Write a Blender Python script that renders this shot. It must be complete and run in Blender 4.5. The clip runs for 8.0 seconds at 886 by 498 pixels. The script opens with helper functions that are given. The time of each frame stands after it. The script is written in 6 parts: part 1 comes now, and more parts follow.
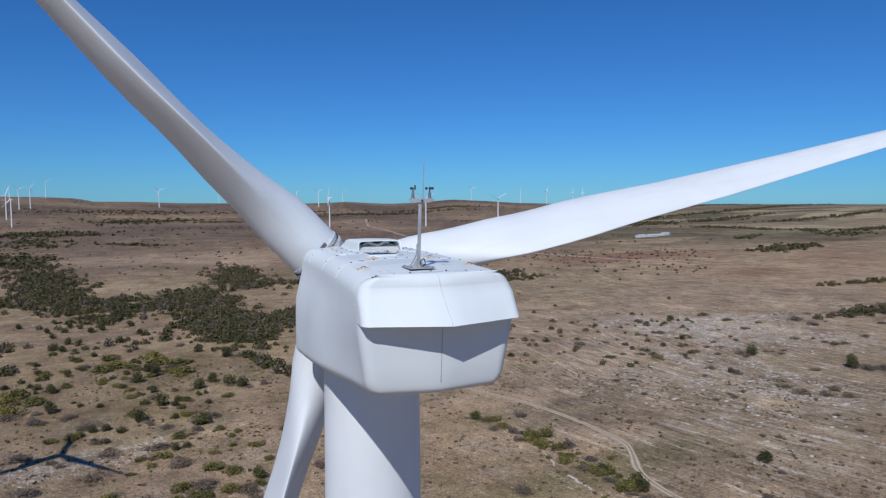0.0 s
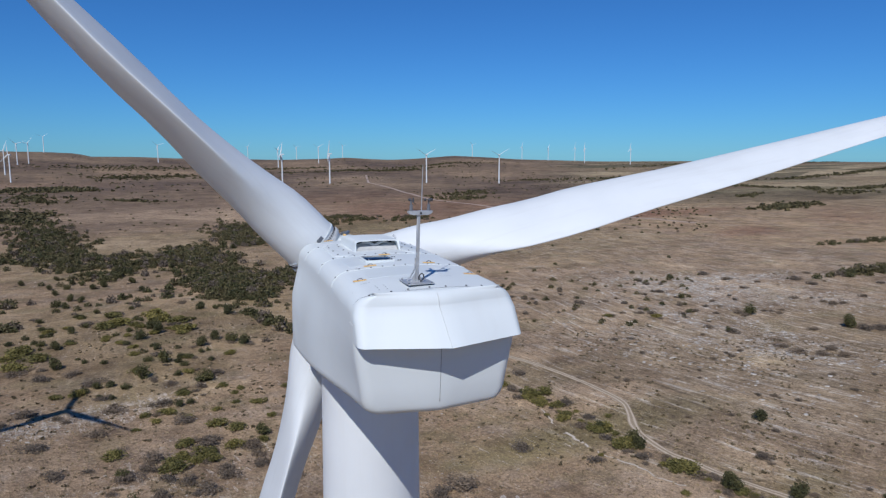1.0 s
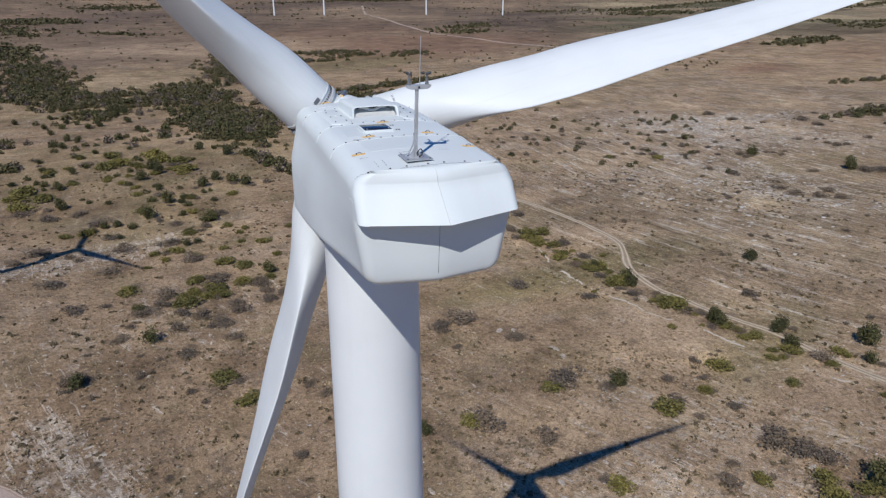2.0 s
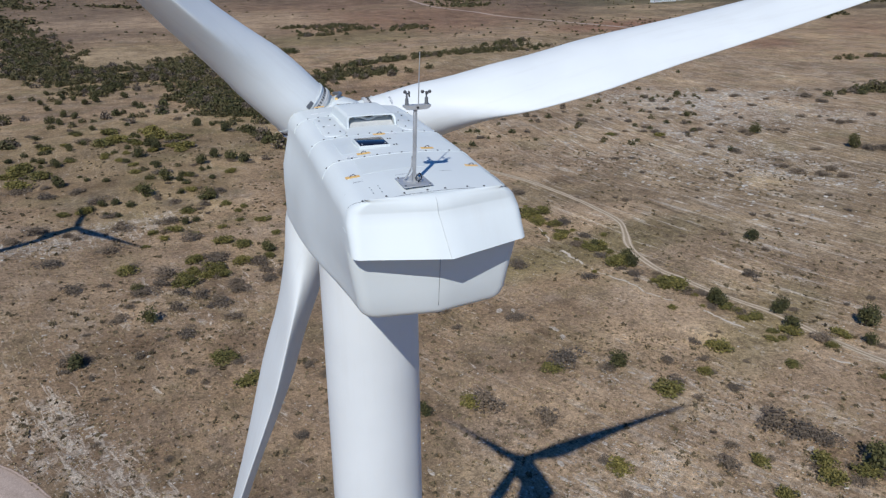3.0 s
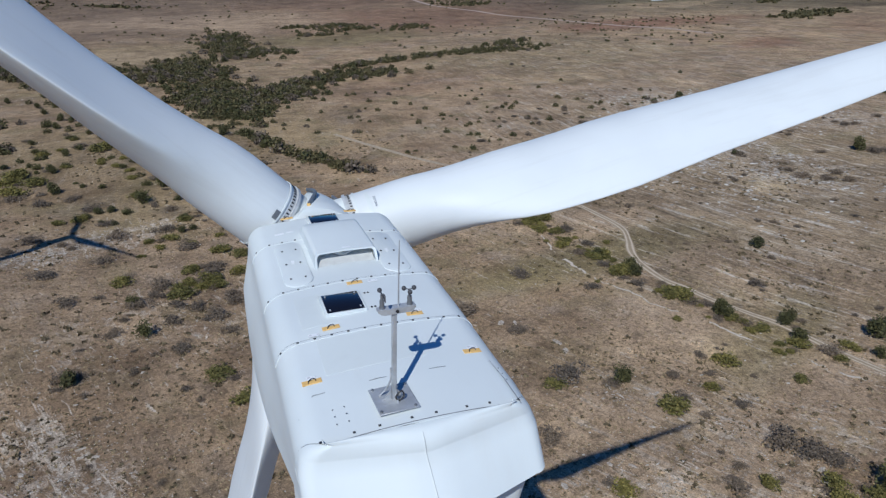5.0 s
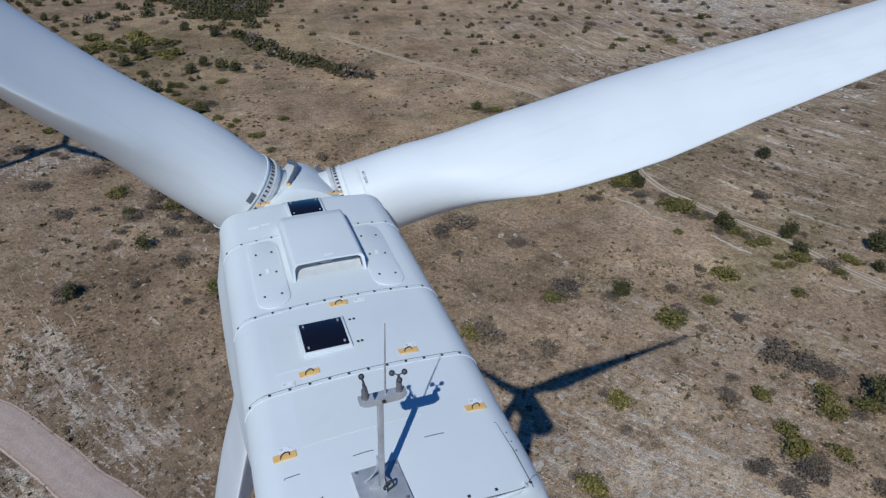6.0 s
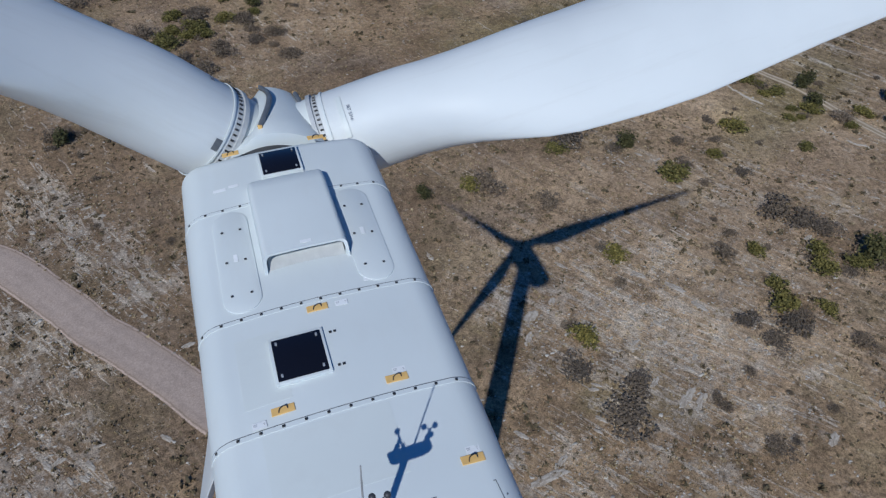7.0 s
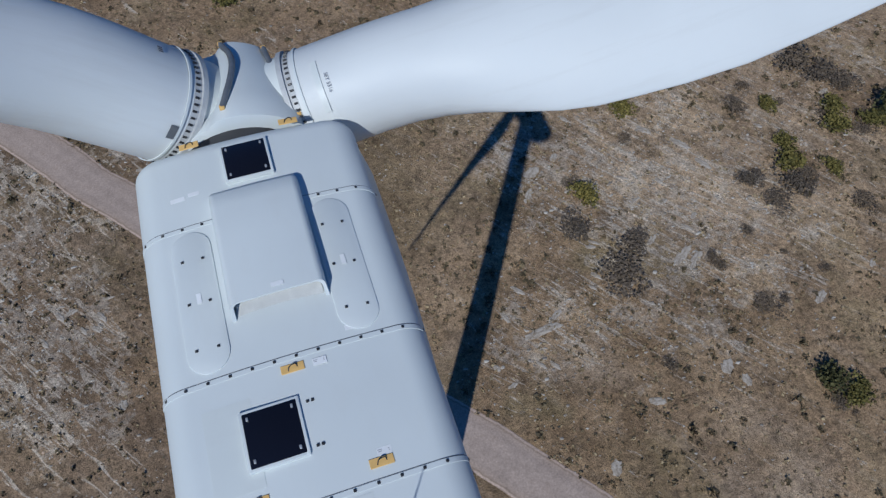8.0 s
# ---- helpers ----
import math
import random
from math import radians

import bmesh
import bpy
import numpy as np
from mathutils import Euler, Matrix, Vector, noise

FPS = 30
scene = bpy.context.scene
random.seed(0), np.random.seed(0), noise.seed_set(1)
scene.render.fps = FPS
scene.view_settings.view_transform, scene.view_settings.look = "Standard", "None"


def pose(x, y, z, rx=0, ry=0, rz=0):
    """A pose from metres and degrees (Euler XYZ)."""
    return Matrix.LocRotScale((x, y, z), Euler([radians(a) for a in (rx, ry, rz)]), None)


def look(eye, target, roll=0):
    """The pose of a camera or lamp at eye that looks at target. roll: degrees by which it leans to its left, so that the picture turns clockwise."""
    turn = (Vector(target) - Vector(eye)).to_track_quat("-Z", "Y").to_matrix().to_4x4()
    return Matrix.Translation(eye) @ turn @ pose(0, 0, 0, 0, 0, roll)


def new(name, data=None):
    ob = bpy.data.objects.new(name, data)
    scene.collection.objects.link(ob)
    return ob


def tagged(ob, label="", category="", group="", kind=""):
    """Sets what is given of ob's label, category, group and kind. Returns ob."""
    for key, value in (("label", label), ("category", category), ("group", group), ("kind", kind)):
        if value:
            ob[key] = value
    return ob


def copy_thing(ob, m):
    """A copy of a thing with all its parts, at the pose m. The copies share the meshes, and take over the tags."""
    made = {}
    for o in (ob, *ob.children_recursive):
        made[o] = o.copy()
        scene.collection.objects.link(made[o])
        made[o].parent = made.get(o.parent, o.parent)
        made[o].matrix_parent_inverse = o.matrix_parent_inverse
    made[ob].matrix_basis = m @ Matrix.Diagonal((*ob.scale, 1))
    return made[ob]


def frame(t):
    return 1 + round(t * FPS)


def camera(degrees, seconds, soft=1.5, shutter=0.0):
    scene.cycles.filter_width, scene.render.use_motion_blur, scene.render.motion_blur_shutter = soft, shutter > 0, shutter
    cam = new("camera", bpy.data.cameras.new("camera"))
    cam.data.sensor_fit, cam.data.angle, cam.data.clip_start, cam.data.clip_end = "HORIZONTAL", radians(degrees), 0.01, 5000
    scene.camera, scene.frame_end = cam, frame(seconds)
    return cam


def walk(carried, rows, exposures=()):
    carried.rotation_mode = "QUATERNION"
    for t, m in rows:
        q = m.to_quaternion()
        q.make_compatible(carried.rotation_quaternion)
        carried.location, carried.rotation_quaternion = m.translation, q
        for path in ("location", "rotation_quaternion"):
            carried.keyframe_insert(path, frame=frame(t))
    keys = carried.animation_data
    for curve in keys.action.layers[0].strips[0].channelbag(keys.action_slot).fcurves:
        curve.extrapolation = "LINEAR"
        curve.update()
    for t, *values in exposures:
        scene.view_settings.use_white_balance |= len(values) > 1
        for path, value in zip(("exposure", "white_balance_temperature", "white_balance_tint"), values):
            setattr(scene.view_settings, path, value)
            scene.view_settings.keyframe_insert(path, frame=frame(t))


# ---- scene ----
# World: x to the right of the nacelle, y along its axis towards the rotor, z up, ground near z = 0.
cam = camera(67.3, 8.0, soft=1.3)
PATH = [
    (0, (-3.737, -15.725, 81.279), (-3.063, -13.848, 81.134), -0.1),
    (0.5, (-3.515, -15.173, 81.788), (-2.842, -13.295, 81.645), -0.0),
    (1, (-3.489, -15.102, 82.391), (-2.821, -13.237, 82.116), 0.1),
    (1.2, (-3.492, -15.106, 82.583), (-2.832, -13.255, 82.207), 0.3),
    (1.4, (-3.478, -15.081, 82.758), (-2.826, -13.252, 82.28), 0.2),
    (1.5, (-3.46, -15.086, 82.801), (-2.809, -13.267, 82.285), 0.1),
    (2, (-3.451, -15.097, 83.132), (-2.824, -13.347, 82.394), 0.2),
    (2.2, (-3.41, -14.968, 83.219), (-2.79, -13.234, 82.439), 0.2),
    (3.5, (-2.668, -12.891, 84.18), (-2.05, -11.169, 83.374), 0.3),
    (4, (-2.264, -11.834, 84.63), (-1.646, -10.11, 83.824), 0.2),
    (5.3, (-1.168, -9.069, 85.657), (-0.556, -7.349, 84.841), 0.1),
    (5.5, (-1.007, -8.604, 85.8), (-0.401, -6.904, 84.939), 0.1),
    (6, (-0.564, -7.401, 86.219), (0.007, -5.805, 85.157), 0.3),
    (6.5, (-0.12, -6.211, 86.598), (0.407, -4.741, 85.349), 0.8),
    (7, (0.37, -4.88, 86.99), (0.845, -3.569, 85.557), 1.1),
    (7.5, (0.869, -3.596, 87.328), (1.289, -2.451, 85.742), 1.5),
    (8, (1.399, -2.17, 87.633), (1.755, -1.22, 85.909), 2.0),
]
walk(cam, [(t, look(eye, target, roll)) for t, eye, target, roll in PATH],
     exposures=[(0, -0.29, 6050, 11), (1.5, -0.29, 6200, 11), (2.2, -0.20, 6350, 9), (4.0, -0.25, 6080, 7), (5.5, -0.36, 5900, 6), (6.5, -0.52, 5850, 6), (8.0, -0.68, 5850, 6)])

# ---------------------------------------------------------------- light
SUN_WAY = Vector((0.534, 0.822, -1.0)).normalized()      # the way the sunlight travels
SUN_AZ = math.atan2(-SUN_WAY.x, -SUN_WAY.y)              # from +y towards +x
SUN_EL = math.asin(-SUN_WAY.z)

world = bpy.data.worlds.new("sky")
scene.world = world
world.use_nodes = True
wn = world.node_tree.nodes
sky = wn.new("ShaderNodeTexSky")
sky.sky_type = "NISHITA"
sky.sun_disc = False
sky.sun_elevation = SUN_EL
sky.sun_rotation = SUN_AZ
sky.altitude = 800
sky.air_density = 1.0
sky.dust_density = 0.05
sky.ozone_density = 1.0
clear_air = wn.new("ShaderNodeMix")                      # very dry, clean air: a deeper blue
clear_air.data_type, clear_air.blend_type = "RGBA", "MULTIPLY"
clear_air.inputs["Factor"].default_value = 1.0
clear_air.inputs["B"].default_value = (0.27, 0.685, 1.25, 1)
world.node_tree.links.new(sky.outputs["Color"], clear_air.inputs["A"])
world.node_tree.links.new(clear_air.outputs["Result"], wn["Background"].inputs["Color"])
wn["Background"].inputs["Strength"].default_value = 0.080

sun_data = bpy.data.lights.new("sun", "SUN")
sun_data.energy = 4.5
sun_data.angle = radians(0.53)
sun_data.color = (1.0, 0.97, 0.93)
sun = new("sun", sun_data)
sun.matrix_world = Matrix.Translation((-60, -90, 200)) @ SUN_WAY.to_track_quat("-Z", "Y").to_matrix().to_4x4()


# ---------------------------------------------------------------- helpers
def smooth(a, b, v):
    t = np.clip((np.asarray(v, float) - a) / (b - a), 0, 1)
    return t * t * (3 - 2 * t)


def mesh_from(name, verts, faces, angle=40.0):
    me = bpy.data.meshes.new(name)
    me.from_pydata([tuple(map(float, v)) for v in verts], [], [tuple(map(int, f)) for f in faces])
    me.validate()
    me.polygons.foreach_set("use_smooth", [True] * len(me.polygons))
    if angle:
        me.set_sharp_from_angle(angle=radians(angle))
    me.update()
    return me


def mesh_bm(name, bm, angle=40.0):
    bmesh.ops.recalc_face_normals(bm, faces=bm.faces[:])
    me = bpy.data.meshes.new(name)
    bm.to_mesh(me)
    bm.free()
    me.polygons.foreach_set("use_smooth", [True] * len(me.polygons))
    if angle:
        me.set_sharp_from_angle(angle=radians(angle))
    me.update()
    return me


def grid(points, wrap_u=False, wrap_v=False, cap0=False, cap1=False):
    """Vertices and quads of a lofted sheet, points[u][v]."""
    p = np.asarray(points, float)
    nu, nv = p.shape[:2]
    verts = p.reshape(-1, 3)
    faces = []
    for i in range(nu if wrap_u else nu - 1):
        for j in range(nv if wrap_v else nv - 1):
            a, b = i * nv + j, i * nv + (j + 1) % nv
            c, d = ((i + 1) % nu) * nv + (j + 1) % nv, ((i + 1) % nu) * nv + j
            faces.append((a, b, c, d))
    if cap0:
        faces.append(tuple(range(nv))[::-1])
    if cap1:
        faces.append(tuple((nu - 1) * nv + j for j in range(nv)))
    return verts, faces


def loft(name, points, angle=40.0, **kw):
    v, f = grid(points, **kw)
    bm = bmesh.new()
    vs = [bm.verts.new(c) for c in v]
    for q in f:
        try:
            bm.faces.new([vs[k] for k in q])
        except ValueError:
            pass
    bmesh.ops.remove_doubles(bm, verts=bm.verts[:], dist=0.0004)
    return mesh_bm(name, bm, angle)


def box_bm(bm, sx, sy, sz, m=None, bevel=0.0, segs=2):
    r = bmesh.ops.create_cube(bm, size=1.0, matrix=(m or Matrix()) @ Matrix.Diagonal((sx, sy, sz, 1)))
    if bevel:
        es = {e for v in r["verts"] for e in v.link_edges}
        bmesh.ops.bevel(bm, geom=list(es), offset=bevel, segments=segs, affect="EDGES", profile=0.5)
    return bm


def cyl_bm(bm, r1, r2, h, m=None, segs=16):
    """A cone or cylinder that stands on its place, along z."""
    bmesh.ops.create_cone(bm, cap_ends=True, segments=segs, radius1=r1, radius2=r2, depth=h,
                          matrix=(m or Matrix()) @ Matrix.Translation((0, 0, h / 2)))
    return bm


def tube_bm(bm, points, radius, segs=8):
    """A round bar through the points."""
    pts = [Vector(p) for p in points]
    rings = []
    for k, p in enumerate(pts):
        way = (pts[min(k + 1, len(pts) - 1)] - pts[max(k - 1, 0)]).normalized()
        side = way.cross(Vector((0.13, 0.21, 1.0))).normalized()
        up = side.cross(way)
        rad = radius[k] if isinstance(radius, (list, tuple)) else radius
        rings.append([bm.verts.new(p + rad * (math.cos(a) * side + math.sin(a) * up))
                      for a in [2 * math.pi * j / segs for j in range(segs)]])
    for a, b in zip(rings, rings[1:]):
        for j in range(segs):
            bm.faces.new((a[j], a[(j + 1) % segs], b[(j + 1) % segs], b[j]))
    bm.faces.new(rings[0][::-1])
    bm.faces.new(rings[-1])
    return bm


def curve_points(ctrl, n=8):
    """A smooth line through the control points."""
    c = [Vector(p) for p in ctrl]
    out = []
    for i in range(len(c) - 1):
        p0, p1, p2, p3 = c[max(i - 1, 0)], c[i], c[i + 1], c[min(i + 2, len(c) - 1)]
        for k in range(n):
            t = k / n
            out.append(0.5 * (2 * p1 + (p2 - p0) * t + (2 * p0 - 5 * p1 + 4 * p2 - p3) * t * t + (3 * p1 - p0 - 3 * p2 + p3) * t ** 3))
    return out + [c[-1]]


def part(name, me, material, parent, label="", m=None):
    """One mesh object under a thing or part. A thing's parts stand in world metres unless m is given."""
    if not isinstance(me, bpy.types.Mesh):
        me = mesh_bm(name, me)
    if material is not None and not me.materials:
        me.materials.append(material)
    ob = new(name, me)
    ob.parent = parent
    if m is not None:
        ob.matrix_basis = m
    if label:
        ob["label"] = label
    return ob


# ---------------------------------------------------------------- materials
def material(name, rough=0.5, metal=0.0, spec=0.5):
    m = bpy.data.materials.new(name)
    m.use_nodes = True
    b = m.node_tree.nodes["Principled BSDF"]
    b.inputs["Roughness"].default_value = rough
    b.inputs["Metallic"].default_value = metal
    b.inputs["Specular IOR Level"].default_value = spec
    return m, m.node_tree.nodes, m.node_tree.links, b


def noise_node(nodes, links, scale, detail=4.0, coord="Object", rough=0.55, stretch=None):
    tc = nodes.new("ShaderNodeTexCoord")
    n = nodes.new("ShaderNodeTexNoise")
    n.inputs["Scale"].default_value = scale
    n.inputs["Detail"].default_value = detail
    n.inputs["Roughness"].default_value = rough
    src = tc.outputs[coord]
    if stretch:
        mp = nodes.new("ShaderNodeMapping")
        mp.inputs["Scale"].default_value = stretch
        links.new(src, mp.inputs["Vector"])
        src = mp.outputs["Vector"]
    links.new(src, n.inputs["Vector"])
    return n


def ramp(nodes, links, src, stops):
    r = nodes.new("ShaderNodeValToRGB")
    e = r.color_ramp.elements
    while len(e) < len(stops):
        e.new(0.5)
    for k, (pos, col) in zip(e, stops):
        k.position = pos
        k.color = (*col, 1) if len(col) == 3 else col
    links.new(src, r.inputs["Fac"])
    return r


def mix(nodes, links, fac, a, b, kind="MIX"):
    n = nodes.new("ShaderNodeMix")
    n.data_type = "RGBA"
    n.blend_type = kind
    for sock, v in ((n.inputs["Factor"], fac), (n.inputs["A"], a), (n.inputs["B"], b)):
        if isinstance(v, bpy.types.NodeSocket):
            links.new(v, sock)
        elif isinstance(v, (int, float)):
            sock.default_value = v
        else:
            sock.default_value = (*v, 1)
    return n.outputs["Result"]


def bump(nodes, links, bsdf, height, strength, distance):
    b = nodes.new("ShaderNodeBump")
    b.inputs["Strength"].default_value = strength
    b.inputs["Distance"].default_value = distance
    links.new(height, b.inputs["Height"])
    links.new(b.outputs["Normal"], bsdf.inputs["Normal"])


def plain(name, col, rough=0.5, metal=0.0, var=0.12, scale=9.0, bumpy=0.0):
    """A plain surface with fine grain and larger, faint wear."""
    m, n, l, b = material(name, rough, metal)
    fine = noise_node(n, l, scale * 6, 5)
    wide = noise_node(n, l, scale * 0.35, 4)
    lo = tuple(c * (1 - var) for c in col)
    hi = tuple(min(c * (1 + var * 0.6), 1) for c in col)
    c1 = ramp(n, l, wide.outputs["Fac"], [(0.3, lo), (0.7, hi)])
    l.new(c1.outputs["Color"], b.inputs["Base Color"])
    rr = ramp(n, l, fine.outputs["Fac"], [(0.3, (rough * 0.85,) * 3), (0.7, (min(rough * 1.15, 1),) * 3)])
    l.new(rr.outputs["Color"], b.inputs["Roughness"])
    if bumpy:
        bump(n, l, b, fine.outputs["Fac"], bumpy, 0.01)
    return m


def gelcoat(name, col, rough, streak=(1, 1, 1), dirt=(0.55, 0.53, 0.48), amount=0.16):
    """White glass-fibre shell: gloss paint, faint mottling, thin weathering streaks."""
    m, n, l, b = material(name, rough)
    wide = noise_node(n, l, 0.55, 5)
    str1 = noise_node(n, l, 2.2, 6, stretch=streak, rough=0.65)
    fine = noise_node(n, l, 34, 4)
    c0 = ramp(n, l, wide.outputs["Fac"], [(0.32, tuple(c * 0.955 for c in col)), (0.68, col)])
    d1 = ramp(n, l, str1.outputs["Fac"], [(0.52, (0, 0, 0)), (0.80, (amount,) * 3)])
    c1 = mix(n, l, d1.outputs["Color"], c0.outputs["Color"], dirt)
    l.new(c1, b.inputs["Base Color"])
    rr = ramp(n, l, wide.outputs["Fac"], [(0.3, (rough * 0.8,) * 3), (0.75, (rough * 1.3,) * 3)])
    l.new(rr.outputs["Color"], b.inputs["Roughness"])
    bump(n, l, b, fine.outputs["Fac"], 0.04, 0.004)
    return m


M_SHELL = gelcoat("white_gelcoat", (0.675, 0.712, 0.702), 0.62, (1, 0.35, 0.25))
M_BLADE = gelcoat("white_blade_gelcoat", (0.690, 0.712, 0.705), 0.55, (1.6, 1.6, 0.14), (0.42, 0.40, 0.36), 0.2)
M_TOWER = gelcoat("white_tower_paint", (0.72, 0.74, 0.735), 0.5, (1.5, 1.5, 0.08))
M_SEAL = plain("black_rubber_seal", (0.025, 0.025, 0.028), 0.6)
M_BOLT = plain("dark_bolt", (0.03, 0.03, 0.032), 0.45)
M_GALV = plain("galvanised_steel", (0.46, 0.47, 0.48), 0.45, 0.35, 0.2, 14)
M_STEEL = plain("dull_grey_steel", (0.22, 0.23, 0.24), 0.5, 0.5, 0.2, 14)
M_YELLOW = plain("yellow_paint", (0.80, 0.50, 0.17), 0.55, 0, 0.2, 10)
M_STICKER = plain("pale_sticker", (0.82, 0.83, 0.83), 0.45)
M_SENSOR = plain("dark_grey_plastic", (0.06, 0.06, 0.065), 0.5)
M_FAINT = plain("faded_print", (0.45, 0.46, 0.48), 0.6)
M_FLANGE = plain("pale_grey_flange", (0.50, 0.51, 0.51), 0.5, 0.0, 0.15, 12)
M_PATCH = gelcoat("repaired_gelcoat", (0.672, 0.706, 0.684), 0.45, (1, 1, 1), (0.5, 0.5, 0.48), 0.2)
M_PRINT = plain("grey_print", (0.16, 0.17, 0.2), 0.6)
M_DARK = plain("dark_interior", (0.05, 0.05, 0.052), 0.7)
M_GRILLE = plain("pale_grey_grille", (0.52, 0.52, 0.50), 0.6, 0.0, 0.1, 22, 0.3)
M_GLASS, gn, gl, gb = material("dark_tinted_glass", 0.06, 0.0, 0.6)
gb.inputs["Base Color"].default_value = (0.008, 0.008, 0.012, 1)

# ---------------------------------------------------------------- the land
# Skyline heights by bearing (degrees from +y towards +x), metres at four kilometres.
SKYLINE = [(-40, 86), (-20, 100), (-14, 106), (-11, 103), (-9, 96), (-8, 78), (-5, 77), (-2, 67), (2, 64), (6, 57), (10, 66),
           (11.5, 74), (13, 66), (15, 58), (17, 64), (20.5, 88), (23, 80), (26, 64), (29, 58), (33, 50), (40, 54), (180, 54)]


def lumps(x, y, size, seed):
    """Soft waves about 1 high, in an uneven pattern."""
    v = 0
    for k in range(5):
        a = seed * 1.7 + k * 1.257
        f = (1 + 0.37 * k) / size
        v = v + np.sin(f * (x * math.cos(a) + y * math.sin(a)) + seed * 3.1 + 2.3 * k + 0.8 * np.sin(f * 0.7 * (y * math.cos(a) - x * math.sin(a)) + k)) / (1 + 0.4 * k)
    return v / 2.2


def height(x, y):
    x, y = np.asarray(x, float), np.asarray(y, float)
    r = np.hypot(x, y)
    az = np.degrees(np.arctan2(x, y))
    crest = np.interp(az, [a for a, _ in SKYLINE], [h for _, h in SKYLINE])
    z = 0.7 * lumps(x, y, 34, 1) * smooth(25, 90, r) + 2.5 * lumps(x, y, 160, 2) * smooth(150, 500, r) + 7 * lumps(x, y, 420, 3) * smooth(700, 1700, r)
    z = z + 9 * smooth(900, 1800, r)
    z = z + 12 * np.exp(-((x + 98) ** 2 + (y - 160) ** 2) / 48.0 ** 2)
    far = smooth(2000, 4150, r)
    z = z * (1 - far) + far * (crest + 2.5 * lumps(x, y, 300, 4) * (1 - smooth(3600, 4200, r)))
    return z

# Patches of the land: (x, y, half length, half width, bearing of the length, weight)
ROCK = [(305, 315, 120, 46, 147, 1.0), (223, 200, 60, 12, 145, 1.0), (-30, 92, 36, 8, -33, 1.4), (-37, 44, 22, 12, -10, 1.4), (70, 50, 45, 22, 60, 0.8), (55, 32, 30, 16, 60, 1.2), (50, 45, 30, 14, -35, 1.3), (32, 26, 16, 10, 80, 1.0), (40, 55, 14, 10, 0, 1.2), (-42, 70, 22, 16, -40, 1.2), (-46, 60, 18, 12, 0, 1.2), (95, 70, 40, 10, -55, 0.8), (-40, 100, 20, 14, 20, 0.8),
        (325, 345, 80, 18, 100, 1.1), (285, 330, 40, 22, 100, 0.9), (272, 285, 26, 12, -10, 1.0), (230, 255, 70, 9, -4, 1.2), (252, 225, 50, 12, -4, 1.0), (190, 255, 50, 14, 0, 0.7), (-10, 150, 60, 25, 70, 0.55), (-45, 205, 40, 14, 60, 1.3), (-75, 190, 30, 14, 60, 1.3), (140, 70, 40, 25, -20, 0.6),
        (60, 140, 40, 18, 70, 0.25), (420, 330, 90, 30, 80, 0.6)]
RED = [(540, 765, 150, 60, 85, 1.0), (565, 560, 70, 26, 60, 0.8), (1080, 830, 220, 90, 55, 0.9), (330, 1000, 260, 180, 60, 0.8), (620, 780, 200, 40, 75, 0.9), (1150, 1950, 400, 160, 60, 0.6), (250, 1300, 250, 150, 40, 0.7), (160, 470, 80, 40, 60, 0.3),
       (-300, 1900, 500, 300, 0, 0.5), (900, 700, 160, 70, 60, 0.7)]
PALE = [(175, 150, 130, 75, -40, 0.30), (230, 330, 150, 90, 60, 0.14), (88, 72, 62, 44, 40, 0.52), (-30, 180, 60, 50, 0, 0.2), (-70, 670, 40, 60, 0, 0.9), (-30, 1000, 160, 220, 10, 0.55), (243, 405, 26, 6, 75, 1.0), (-120, 2300, 220, 300, 0, 0.6), (500, 2300, 300, 160, 80, 0.6), (1500, 1700, 900, 90, 75, 0.8), (2300, 2000, 900, 70, 70, 0.8)]
GREEN = [(-20, 330, 90, 110, 0, 0.3), (-60, 600, 160, 120, 0, 0.35), (250, 190, 120, 70, 60, 0.22), (310, 560, 160, 120, 60, 0.3), (150, 760, 120, 70, 70, 0.6), (106, 150, 13, 62, -8, 0.75), (122, 92, 12, 34, -25, 0.6), (-30, 250, 40, 40, 0, 0.35), (10, 60, 20, 16, 0, 0.25), (1180, 1250, 240, 60, 70, 0.8), (110, 200, 14, 40, 10, 0.4)]
BROWN = [(30, 100, 36, 30, 0, 0.3), (125, 60, 40, 30, 0, 0.3), (-30, 85, 40, 26, -30, 0.5), (-50, 150, 70, 90, 0, 0.35), (-90, 480, 120, 160, 0, 0.25), (-110, 1000, 420, 190, 0, 0.75), (-60, 300, 70, 60, 0, 0.35), (-30, 60, 16, 30, -40, 0.45), (-48, 40, 34, 26, 0, 0.5), (-30, 22, 20, 14, 0, 0.6), (15, 75, 40, 28, 60, 0.45), (40, 120, 40, 40, 0, 0.3), (-22, 52, 22, 10, -40, 0.6), (90, 120, 20, 50, 0, 0.25)]

TERRACE = [(215, 235, 190, 105, -5, 1.0), (150, 130, 90, 40, -20, 0.9), (420, 330, 180, 120, 60, 0.7), (70, 60, 60, 30, -35, 0.35), (330, 520, 200, 160, 0, 0.5)]

